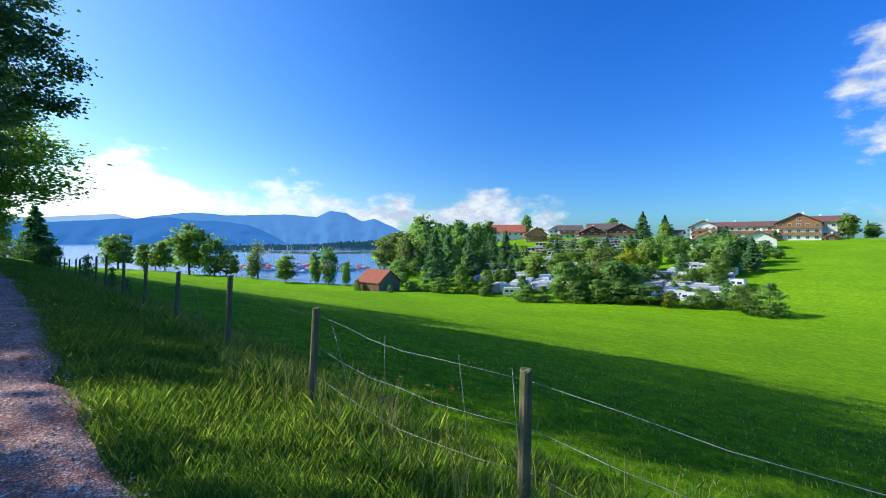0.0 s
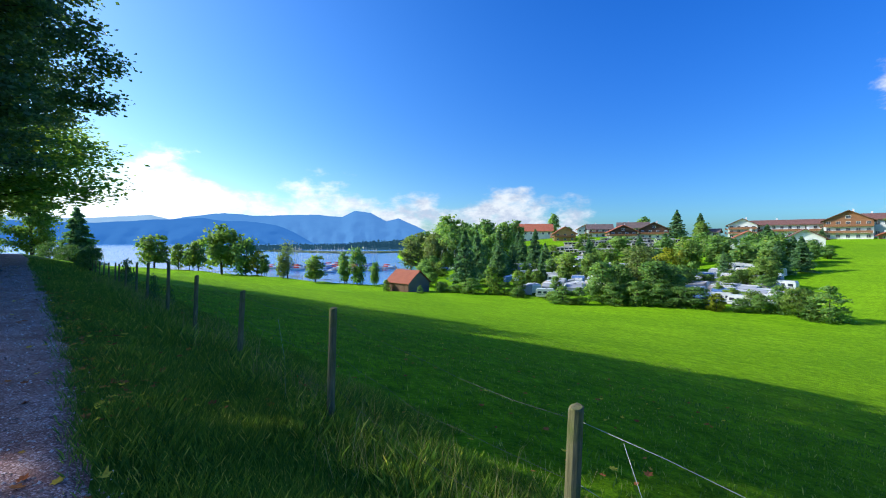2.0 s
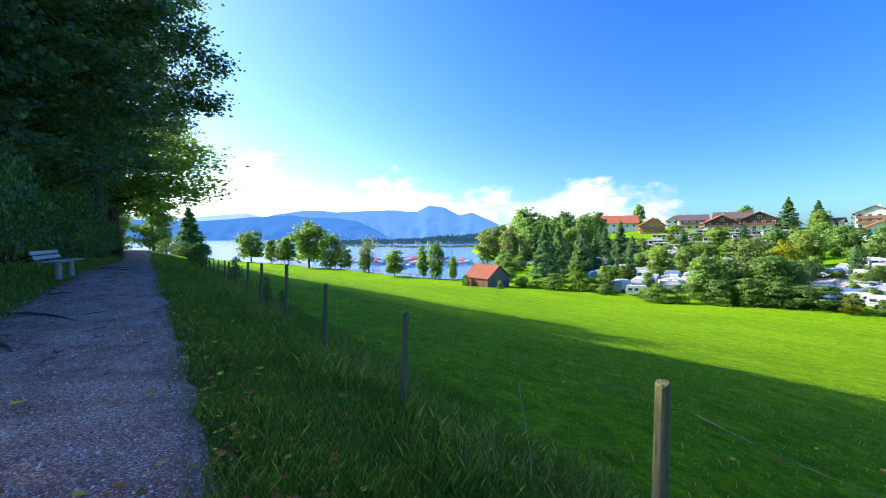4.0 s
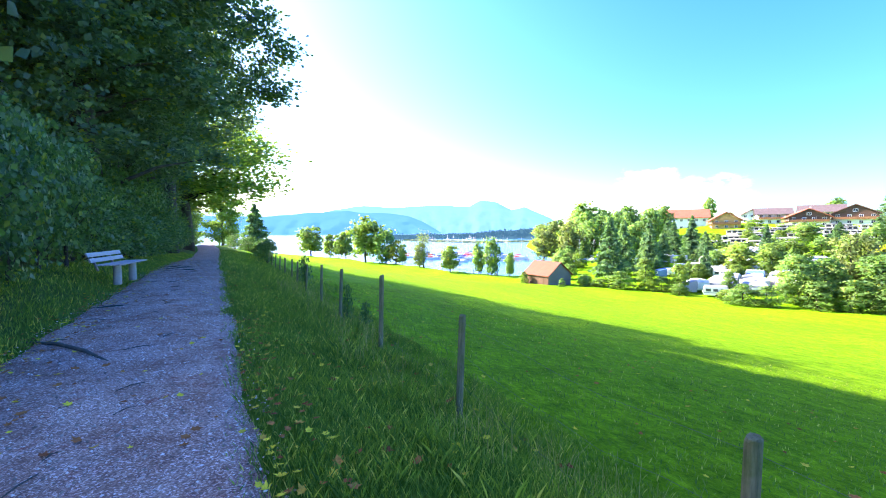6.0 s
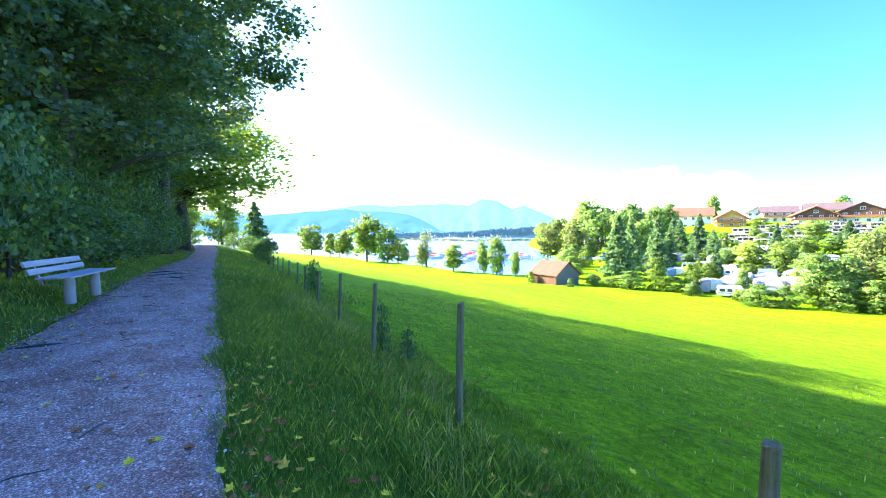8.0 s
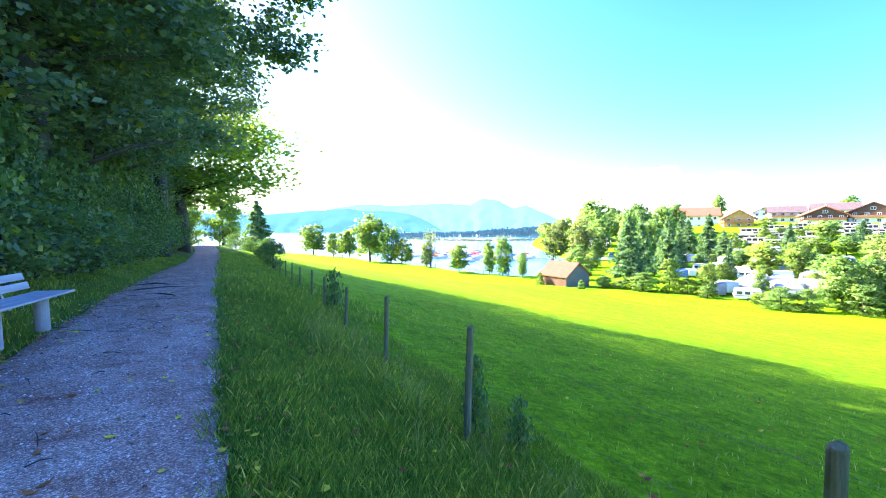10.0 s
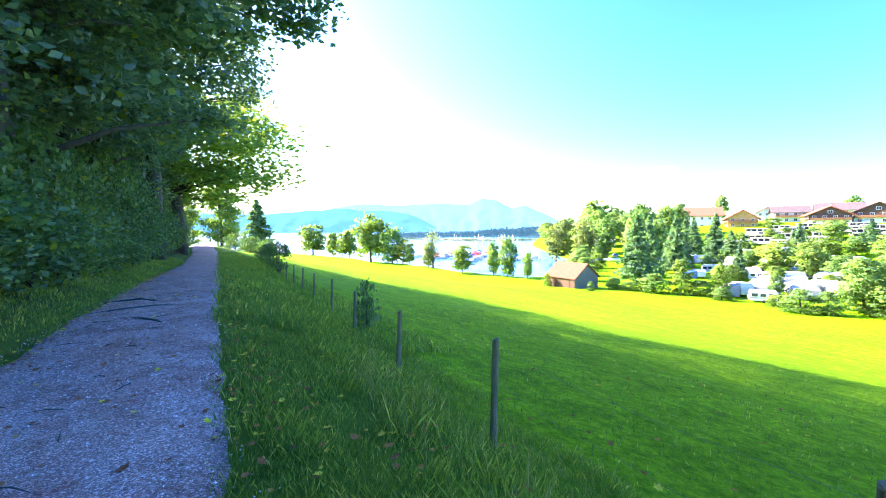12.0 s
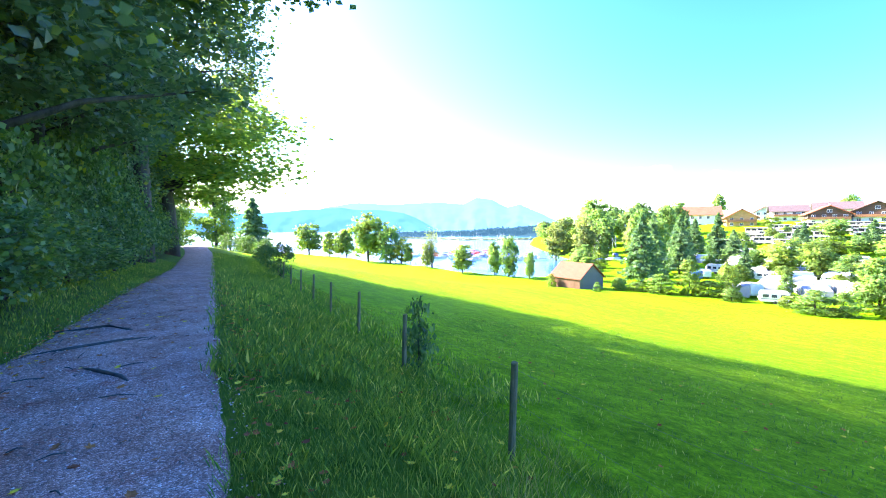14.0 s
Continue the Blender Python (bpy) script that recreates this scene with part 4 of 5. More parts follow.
# ---- fence ----
def post_mesh(seed, height):
    rng = random.Random(seed)
    bm = bmesh.new()
    made = bmesh.ops.create_cone(bm, cap_ends=True, segments=10, radius1=0.035, radius2=0.032, depth=height + 0.4, matrix=Matrix.Translation((0, 0, (height - 0.4) / 2)))
    top = [v for v in made["verts"] if v.co.z > height - 0.01]
    for v in top:
        v.co.z += rng.uniform(-0.012, 0.012) + v.co.x * 0.25
    bmesh.ops.bevel(bm, geom=[e for e in bm.edges if all(v in top for v in e.verts)], offset=0.008, segments=1, affect="EDGES")
    return from_bm("post", bm, M_POST)


POSTS = (
    (2.02, -1.6, 0.30), (2.05, 0.9, 0.34), (2.08, 3.43, 0.40), (2.10, 5.48, 0.50), (2.30, 7.78, 0.63), (2.42, 10.23, 0.56), (2.52, 12.66, 0.61),
    (2.61, 15.06, 0.76), (2.68, 17.59, 0.65), (2.83, 20.14, 0.56), (2.89, 22.55, 0.40), (3.05, 25.3, 0.32), (3.28, 28.25, 0.25), (3.34, 30.9, 0.16),
    (3.42, 33.5, 0.12), (3.5, 36.2, 0.05), (3.58, 39.0, 0.0), (3.66, 41.8, -0.05), (3.75, 44.6, -0.1), (3.85, 47.4, -0.12), (3.95, 50.2, -0.12), (4.1, 53.1, -0.1), (4.3, 56.0, -0.05), (4.5, 59.0, 0.0))


def make_fence():
    fence = thing("fence", "old pasture fence of weathered round posts and thin wire", "fence", pose(0, 0, 0))
    meshes = [post_mesh(i, 1.0) for i in range(4)]
    tops = []
    for i, (x, y, top) in enumerate(POSTS):
        g = ground(x, y)
        lean = rnd.uniform(1.5, 3.5)
        h = max(0.7, top - g)
        m = pose(x - math.sin(radians(lean)) * h * 0.7, y + 0.02, g, rnd.uniform(-1, 1), lean, rnd.uniform(0, 360) * 0)
        ob = part("post", meshes[i % 4], fence, "", m @ Matrix.Diagonal((1, 1, h, 1)))
        axis = m.to_3x3() @ Vector((0, 0, 1))
        tops.append((m.translation.copy(), axis, h))
    for level, sag in ((0.90, 0.05), (0.58, 0.07), (0.28, 0.09)):
        for (p, a, h), (q, b, k) in zip(tops[:-1], tops[1:]):
            s, e = p + a * (h * level) + Vector((0.055, 0, 0)), q + b * (k * level) + Vector((0.055, 0, 0))
            pts = [tuple(s.lerp(e, t) - Vector((0, 0, sag * rnd.uniform(0.6, 1.4) * 4 * t * (1 - t)))) for t in (0, 0.17, 0.34, 0.5, 0.66, 0.83, 1)]
            # wire from y = 5 on is thinner and has the darker colour
            part("wire", tubes("wire", [(pts, [0.0013 if p[1] < 5 else 0.001] * 7)], M_WIRE if p[1] < 5 else M_WIRE_DARK, 4), fence)
    # slack upright strands hanging between the first posts
    for y, lean in ((3.9, 0.05), (4.75, -0.12), (5.05, 0.25), (3.55, 0.02), (8.4, 0.1)):
        x = 2.14
        g = ground(x, y)
        part("wire", tubes("wire", [([(x + 0.02, y, g + 0.02), (x + 0.04, y + lean * 0.5, g + 0.35), (x, y + lean, g + 0.74)], [0.0011] * 3)], M_WIRE, 4), fence)


make_fence()


# ---- rail along the shore ----
def make_shore_rail():
    rail = thing("shore_fence", "low brown wooden rail fence along the lake shore", "fence", pose(0, 0, 0))
    corners = [Vector((*p, 0)) for p in ((47, 219), (53, 202), (55, 180), (58.5, 168), (61.5, 157), (63, 143), (63.8, 124), (67, 113), (69.5, 104))]
    post = box("post", 0, 0, 0.35, 0.14, 0.14, 1.3, M_JETTY, 0.015)
    tops = []
    for a, b in zip(corners[:-1], corners[1:]):
        steps = max(1, round((b - a).length / 3.2))
        for k in range(steps):
            p = a.lerp(b, k / steps)
            p.z = max(-11.35, ground(p.x, p.y))
            part("post", post, rail, "", Matrix.Translation(p))
            tops.append((p.x, p.y, p.z + 0.85))
    for p, q in zip(tops[:-1], tops[1:]):
        part("rail", tubes("rail", [([p, q], [0.05, 0.05])], M_JETTY, 6), rail)


make_shore_rail()


# ---- bench ----
def make_bench():
    yaw = -8.0
    g = ground(-1.6, 20.5)
    bench = thing("bench", "weathered grey plank bench on two concrete feet", "bench", pose(-1.29, 20.75, g + 0.02, 0, 0, yaw))
    bench.scale = (1.0, 1.0, 0.7)
    for yy in (-0.45, 0.45):
        bm = bmesh.new()
        made = bmesh.ops.create_cone(bm, cap_ends=True, segments=20, radius1=0.078, radius2=0.07, depth=0.56, matrix=Matrix.Translation((0.06, yy, 0.135)))
        rim = [e for e in bm.edges if abs(e.verts[0].co.z - e.verts[1].co.z) < 0.01]
        bmesh.ops.bevel(bm, geom=rim, offset=0.012, segments=2, affect="EDGES")
        part("leg", from_bm("leg", bm, M_CONCRETE), bench, "pale concrete foot")
        bm = bmesh.new()
        box_bm(bm, 0.0, yy, 0.43, 0.42, 0.05, 0.03, 0.004)
        part("bracket", from_bm("bracket", bm, M_STEEL), bench)
        bm = bmesh.new()
        box_bm(bm, -0.27, yy, 0.58, 0.035, 0.045, 0.46, 0.004)
        me = from_bm("back_support", bm, M_STEEL)
        part("back_support", me, bench, "", Matrix.Translation((0.08, 0, 0)) @ pose(0, 0, 0, 0, -14, 0))
    for xx in (-0.115, 0.03, 0.175):
        bm = bmesh.new()
        box_bm(bm, xx, 0, 0.465, 0.13, 1.72, 0.036, 0.008)
        part("seat_plank", from_bm("seat_plank", bm, M_BENCH), bench)
    for k, (xx, zz) in enumerate(((-0.275, 0.60), (-0.325, 0.76))):
        bm = bmesh.new()
        box_bm(bm, 0, 0, 0, 0.034, 1.72, 0.125, 0.008)
        part("back_plank", from_bm("back_plank", bm, M_BENCH), bench, "", pose(xx + 0.02, 0, zz, 0, -14, 0))


make_bench()


# ---- ground cover ----
def blades(rng, n, xs, ys, height, keep=None, wide=0.012):
    x = rng.uniform(*xs, n)
    y = ys[0] + (ys[1] - ys[0]) * rng.uniform(0, 1, n) ** 1.25
    if keep is not None:
        ok = np.array([keep(a, b) for a, b in zip(x, y)])
        x, y = x[ok], y[ok]
    n = len(x)
    tuft = np.array([0.6 + 0.9 * noise.noise((a * 1.5, b * 1.5, 9)) for a, b in zip(x, y)])
    z = np.array([land_top(a, b) for a, b in zip(x, y)]) - 0.004
    h = height * rng.uniform(0.5, 1.3, n) * np.clip(tuft + 0.35, 0.72, 1.25)
    a = rng.uniform(0, 2 * math.pi, n)
    lean = rng.uniform(0.15, 0.75, n) * h
    w = wide * rng.uniform(0.6, 1.4, n) * np.clip(h / 0.2, 0.7, 1.6)
    base = np.stack([x, y, z], axis=1)
    side = np.stack([-np.sin(a), np.cos(a), np.zeros(n)], axis=1) * w[:, None]
    out = np.stack([np.cos(a), np.sin(a), np.zeros(n)], axis=1)
    mid = base + out * (lean * 0.46)[:, None] + np.stack([np.zeros(n), np.zeros(n), h * 0.62], axis=1)
    tip = base + out * lean[:, None] + np.stack([np.zeros(n), np.zeros(n), h], axis=1)
    return np.stack([base - side * 0.6, base + side * 0.6 + (mid - base) * 0.5, tip, mid - side], axis=1)


def make_grass():
    rng = np.random.default_rng(21)
    off = lambda a, b: a > path_center(b) + 0.80 + 0.45 * rng.uniform(0, 1) + 0.16 * noise.noise((b * 0.8, 1, 0)) + 0.1 * noise.noise((b * 3.1, 5, 0))
    sets = [blades(rng, 75000, (0.6, 3.2), (2.2, 9), 0.085, off, 0.0019), blades(rng, 95000, (0.6, 3.6), (7.5, 20), 0.08, off, 0.0028), blades(rng, 50000, (0.6, 3.6), (16, 28), 0.085, off, 0.0034), blades(rng, 26000, (0.5, 4.5), (24, 60), 0.13, off, 0.016)]
    sets.append(blades(rng, 15000, (1.75, 3.0), (1.5, 30), 0.15, None, 0.0022))
    fringe = lambda a, b: noise.noise((a * 4, b * 2.2, 3)) + 2.2 * (a - path_center(b) - 1.0) > 0.45 * rng.uniform(-1, 1)
    sets.append(blades(rng, 26000, (0.7, 1.45), (4, 26), 0.055, fringe, 0.004))
    ob = new("verge_grass", quads_mesh("verge_grass", np.concatenate(sets), M_GRASS))
    tagged(ob, "rough green grass along the fence and path", "grass", "", "stuff")
    left = lambda a, b: a < path_center(b) - 0.85 - 0.3 * rng.uniform(0, 1) + 0.16 * noise.noise((b * 0.8, -3, 0)) + 0.1 * noise.noise((b * 3.1, -5, 0))
    lset = [blades(rng, 40000, (-3.0, -1.1), (11, 50), 0.09, left, 0.010)]
    ob = new("shoulder_grass", quads_mesh("shoulder_grass", np.concatenate(lset), M_GRASS))
    tagged(ob, "short shaded grass under the trees", "grass", "", "stuff")
    mset = [blades(rng, 32000, (3.2, 11), (1, 34), 0.06, None, 0.010), blades(rng, 12000, (9, 20), (-2, 36), 0.06, None, 0.02)]
    ob = new("meadow_grass", quads_mesh("meadow_grass", np.concatenate(mset), M_GRASS))
    tagged(ob, "short mown meadow grass", "grass", "", "stuff")


def stalks(rng, n, xs, ys, height):
    """Thin upright stems in loose bunches, each bent once."""
    bunch = np.stack([rng.uniform(*xs, n // 7 + 1), rng.uniform(*ys, n // 7 + 1)], axis=1)
    xy = bunch[rng.integers(0, len(bunch), n)] + rng.normal(size=(n, 2)) * 0.09
    z = np.array([ground(a, b) for a, b in xy]) - 0.02
    h = height * rng.uniform(0.45, 1.15, n)
    a = rng.uniform(0, 2 * math.pi, n)
    out = np.stack([np.cos(a), np.sin(a), np.zeros(n)], axis=1) * (h * rng.uniform(0.05, 0.5, n))[:, None]
    up = np.stack([np.zeros(n), np.zeros(n), h], axis=1)
    b = rng.uniform(0, 2 * math.pi, n)
    side = np.stack([np.cos(b), np.sin(b), np.zeros(n)], axis=1) * (0.0016 * rng.uniform(0.7, 1.5, n))[:, None]
    base = np.column_stack([xy, z])
    mid, tip = base + out * 0.35 + up * 0.6, base + out + up
    return np.concatenate([np.stack([base - side, base + side, mid + side * 0.8, mid - side * 0.8], axis=1), np.stack([mid - side * 0.8, mid + side * 0.8, tip + side * 0.3, tip - side * 0.3], axis=1)])


def make_dry_stalks():
    rng = np.random.default_rng(27)
    sets = []
    for xs, ys, n, h in (((1.65, 2.5), (2.4, 6.8), 420, 0.42), ((1.9, 2.8), (6.8, 22), 800, 0.4), ((2.4, 3.4), (2.5, 24), 500, 0.34)):
        sets.append(stalks(rng, n, xs, ys, h))
    ob = new("dry_stalks", quads_mesh("dry_stalks", np.concatenate(sets), M_STRAW))
    tagged(ob, "dry straw-coloured grass stalks along the fence", "dry grass", "", "stuff")


make_dry_stalks()


def lobed_leaf(rng, size):
    """Outline of one curled, lobed leaf round its middle, as twelve points."""
    pts = []
    curl = rng.uniform(0.1, 0.5, 2)
    for k in range(12):
        a = 2 * math.pi * k / 12
        r = size * 0.5 * (1.0 if k % 2 == 0 else 0.66) * rng.uniform(0.82, 1.1) * (1.15 if k == 0 else 1.0)
        x, y = r * math.cos(a), 0.82 * r * math.sin(a)
        pts.append((x, y, (curl[0] * x * x + curl[1] * y * y) / size * 1.6))
    return np.array(pts)


def make_fallen_leaves():
    rng = np.random.default_rng(22)
    spots = []

    def strew(n, x, ys, size):
        y = ys[0] + (ys[1] - ys[0]) * rng.uniform(0, 1, n) ** 1.2
        spots.extend((a, b, size * c) for a, b, c in zip(x, y, rng.uniform(0.55, 1.2, n)))

    strew(420, rng.uniform(-1.3, 0.75, 420), (7, 36), 0.075)
    strew(1300, -1.22 + rng.normal(size=1300) * 0.22, (8, 38), 0.06)
    strew(700, 0.74 + np.abs(rng.normal(size=700)) * 0.3, (8, 34), 0.065)
    strew(420, rng.uniform(0.9, 3.0, 420), (8, 34), 0.08)
    strew(260, rng.uniform(3, 11, 260), (6, 34), 0.085)
    verts, faces = [], []
    for x, y, size in spots:
        on_path = abs(x - path_center(y)) < 1.0
        z = path_top(x, y) + 0.006 if on_path else land_top(x, y) + (0.045 if x > 0 else 0.02)
        m = pose(x, y, z, rng.uniform(-14, 14), rng.uniform(-14, 14), rng.uniform(0, 360))
        k = len(verts)
        verts.append(tuple(m.translation))
        verts += [tuple(m @ Vector(p)) for p in lobed_leaf(rng, size)]
        faces += [(k, k + 1 + i, k + 1 + (i + 1) % 12) for i in range(12)]
    ob = new("fallen_leaves", mesh_of("fallen_leaves", verts, faces, M_FALLEN))
    tagged(ob, "yellow and brown fallen leaves", "leaves", "", "stuff")


def make_pebbles():
    rng = np.random.default_rng(23)
    verts, faces = [], []
    n = 15000
    ys = 4 + 30 * rng.uniform(0, 1, n) ** 1.5
    us = np.where(rng.uniform(0, 1, n) < 0.04, 0.85 + np.abs(rng.normal(size=n)) * 0.16, rng.uniform(-1.1, 1.15, n))
    for u, yy in zip(us, ys):
        x = path_center(yy) + u
        r = rng.uniform(0.004, 0.012)
        z = (path_top(x, yy) if u < 1.0 else ground(x, yy)) + r * 0.3
        k = len(verts)
        s = rng.uniform(0.7, 1.3, 6) * r
        verts += [(x + s[0], yy, z), (x, yy + s[1], z), (x - s[2], yy, z), (x, yy - s[3], z), (x, yy, z + s[4] * 0.7), (x, yy, z - s[5] * 0.6)]
        faces += [(k, k + 1, k + 4), (k + 1, k + 2, k + 4), (k + 2, k + 3, k + 4), (k + 3, k, k + 4), (k + 1, k, k + 5), (k + 2, k + 1, k + 5), (k + 3, k + 2, k + 5), (k, k + 3, k + 5)]
    ob = new("gravel", mesh_of("gravel", verts, faces, M_PEBBLE))
    tagged(ob, "loose grey and white gravel stones", "gravel", "", "stuff")


def make_pebble_material():
    n = Nodes("gravel_stones", 0.8)
    geo = n.node("ShaderNodeNewGeometry")
    n.color(n.ramp(geo.outputs["Random Per Island"], (0.0, (0.14, 0.085, 0.06)), (0.5, (0.38, 0.26, 0.185)), (0.9, (0.85, 0.72, 0.62))))
    return n.m


M_PEBBLE = make_pebble_material()
make_grass()
make_fallen_leaves()
make_pebbles()


def make_twigs():
    rng = random.Random(31)
    runs = []
    for k in range(70):
        yy = rng.uniform(9, 32)
        x = path_center(yy) + rng.uniform(-1.1, 0.4)
        a, ln = rng.uniform(0, 6.28), rng.uniform(0.06, 0.28)
        z = path_top(x, yy) + 0.01
        runs.append(([(x, yy, z), (x + math.cos(a) * ln * 0.5, yy + math.sin(a) * ln * 0.5 + 0.02, z + 0.006), (x + math.cos(a) * ln, yy + math.sin(a) * ln, z)], [0.004, 0.005, 0.002]))
    ob = new("twigs", tubes("twigs", runs, M_ROOT, 4))
    tagged(ob, "small dry twigs scattered on the gravel", "twigs", "", "stuff")


make_twigs()


# roots that cross the path
def make_root(points):
    pts = []
    for k, (x, y, up) in enumerate(points):
        pts.append((x, y, path_top(x, y) + up))
    r = [0.012] + [0.02] * (len(pts) - 2) + [0.01]
    ob = new("tree_root", tubes("tree_root", [(pts, r)], M_ROOT, 7))
    tagged(ob, "dark tree root showing through the gravel", "root", "roots across the path")


make_root(((-1.35, 27.4, -0.01), (-1.0, 27.25, 0.012), (-0.7, 27.3, 0.015), (-0.45, 26.9, 0.01), (-0.3, 26.85, -0.02)))
make_root(((-1.25, 25.9, -0.01), (-0.8, 25.95, 0.01), (-0.35, 26.1, 0.008), (0.1, 26.2, -0.02)))
make_root(((-0.55, 25.0, -0.02), (-0.35, 24.7, 0.012), (-0.12, 24.4, 0.01), (0.0, 24.15, -0.02)))
make_root(((-1.3, 15.6, -0.01), (-0.95, 15.2, 0.015), (-0.6, 14.7, 0.012), (-0.3, 14.2, -0.015)))
make_root(((-1.2, 17.8, -0.01), (-0.9, 17.7, 0.01), (-0.55, 17.75, -0.02)))
make_root(((-1.1, 13.6, -0.01), (-0.85, 13.2, 0.02), (-0.7, 12.9, 0.01), (-0.6, 12.6, -0.02)))


# ---- buildings ----
def gable_wall_bm(w, l, h, rise):
    """Walls of a house with gables at both ends; the ridge runs along y."""
    bm = bmesh.new()
    pr = [(-w / 2, 0), (w / 2, 0), (w / 2, h), (0, h + rise), (-w / 2, h)]
    a = [bm.verts.new((x, -l / 2, z)) for x, z in pr]
    b = [bm.verts.new((x, l / 2, z)) for x, z in pr]
    bm.faces.new(a)
    bm.faces.new(b[::-1])
    for i in range(5):
        bm.faces.new((a[i], b[i], b[(i + 1) % 5], a[(i + 1) % 5]))
    return bm


def roof_slab(w, l, h, rise, over, thick, side):
    bm = bmesh.new()
    slope = rise / (w / 2)
    x0, z0 = 0, h + rise + 0.02
    x1 = side * (w / 2 + over)
    z1 = z0 - slope * (w / 2 + over)
    y0, y1 = -l / 2 - over, l / 2 + over
    pts = [(x0, y0, z0), (x1, y0, z1), (x1, y1, z1), (x0, y1, z0)]
    lo = [bm.verts.new(p) for p in pts]
    hi = [bm.verts.new((p[0], p[1], p[2] + thick)) for p in pts]
    bm.faces.new(lo)
    bm.faces.new(hi[::-1])
    for i in range(4):
        bm.faces.new((lo[i], hi[i], hi[(i + 1) % 4], lo[(i + 1) % 4]))
    return bm


def window_on(house, x, y, z, w, h, facing):
    """A framed window; facing: degrees about z of its outward side."""
    frame_bm = bmesh.new()
    for cx, cz, sx, sz in ((0, h / 2, w + 0.16, 0.1), (0, -h / 2, w + 0.16, 0.1), (-w / 2, 0, 0.1, h), (w / 2, 0, 0.1, h), (0, 0, 0.06, h)):
        box_bm(frame_bm, cx, -0.05, cz, sx, 0.1, sz)
    m = pose(x, y, z, 0, 0, facing)
    win = part("window", from_bm("window", frame_bm, M_PLASTER), house, "", m)
    part("pane", box("pane", 0, -0.03, 0, w - 0.04, 0.04, h - 0.04, M_GLASS), win)


def make_house(label, x, y, yaw, w, l, h, rise, wall, roof, storeys=2, across=3, along=4, balcony=False, upper=None, group="houses in the village", boarded=False):
    g = min(ground(x + dx, y + dy) for dx in (-w / 2, w / 2) for dy in (-l / 2, l / 2)) - 0.3
    house = thing("house", label, "house", pose(x, y, g, 0, 0, yaw), group)
    h += 0.3
    part("wall", from_bm("wall", gable_wall_bm(w, l, h, rise), wall), house)
    for side in (-1, 1):
        part("roof", from_bm("roof", roof_slab(w, l, h, rise, 1.1, 0.28, side), roof), house)
    part("chimney", box("chimney", w * 0.12, l * 0.15, h + rise + 0.3, 0.7, 0.7, 1.8, M_PLASTER), house)
    lift = h / storeys
    if boarded:
        bm = bmesh.new()
        box_bm(bm, 0, 0, 0, w + 0.1, l + 0.1, lift)
        part("boarding", from_bm("boarding", bm, upper), house, "stained timber boarding", Matrix.Translation((0, 0, h - lift / 2)))
    if upper:
        for sign in (-1, 1):
            bm = bmesh.new()
            tri = [(-w / 2, h), (w / 2, h), (0, h + rise)]
            lo = [bm.verts.new((px, sign * (l / 2 - 0.02), pz)) for px, pz in tri]
            hi = [bm.verts.new((px, sign * (l / 2 + 0.05), pz)) for px, pz in tri]
            bm.faces.new(lo)
            bm.faces.new(hi)
            for i in range(3):
                bm.faces.new((lo[i], hi[i], hi[(i + 1) % 3], lo[(i + 1) % 3]))
            part("gable", from_bm("gable", bm, upper), house, "stained timber gable")
            window_on(house, 0, sign * (l / 2 + 0.05), h + rise * 0.35, 1.6, 1.2, 0 if sign < 0 else 180)
    proud = 0.05 if boarded else 0.0
    for s in range(storeys):
        z = lift * (s + 0.55)
        for k in range(across):
            xx = (k + 0.5) / across * w - w / 2
            for sign, face in ((-1, 0), (1, 180)):
                window_on(house, xx, sign * (l / 2 + proud), z, min(1.3, w / across * 0.5), min(1.35, lift * 0.5), face)
        for k in range(along):
            yy = (k + 0.5) / along * l - l / 2
            for sign, face in ((-1, -90), (1, 90)):
                window_on(house, sign * (w / 2 + proud), yy, z, min(1.3, l / along * 0.5), min(1.35, lift * 0.5), face)
        if balcony and s > 0:
            for sign in (-1, 1):
                bm = bmesh.new()
                box_bm(bm, 0, sign * (l / 2 + 0.65), lift * s + 0.1, w * 0.96, 1.2, 0.18)
                box_bm(bm, 0, sign * (l / 2 + 1.2), lift * s + 0.65, w * 0.96, 0.1, 0.85)
                part("balcony", from_bm("balcony", bm, M_TIMBER), house, "brown timber balcony")
            bm = bmesh.new()
            box_bm(bm, -w / 2 - 0.65, 0, lift * s + 0.1, 1.2, l * 0.9, 0.18)
            box_bm(bm, -w / 2 - 1.2, 0, lift * s + 0.65, 0.1, l * 0.9, 0.85)
            part("balcony", from_bm("balcony", bm, M_TIMBER), house, "brown timber balcony")
    return house


make_house("long white farmhouse with an orange tiled roof", 239.6, 166, 35, 13, 26, 8.0, 4.2, M_PLASTER, M_ROOF_RED, 2, 4, 7)
make_house("ochre timber chalet with an orange roof", 229, 136, -55, 12, 17, 4.4, 3.6, M_OCHRE, M_ROOF_RED, 2, 3, 4, True)
make_house("small white house with a red roof", 265.8, 141.9, -60, 9, 10, 4.6, 2.6, M_PLASTER, M_ROOF_RED, 2, 3, 3)
make_house("white house with a dark brown roof", 256.4, 127.1, 30, 11, 14, 5.2, 2.8, M_PLASTER, M_ROOF_DARK, 2, 3, 4, True)
make_house("chalet with timber gable and red roof", 240.6, 106.4, -60, 14, 15, 4.6, 3.4, M_PLASTER, M_ROOF_RED, 2, 4, 4, True, M_DARK_TIMBER, boarded=True)
make_house("white chalet with timber balcony and dark roof", 252.2, 93.5, -68, 15, 14, 5.0, 3.8, M_PLASTER, M_ROOF_BROWN, 2, 4, 4, True, M_DARK_TIMBER, boarded=True)
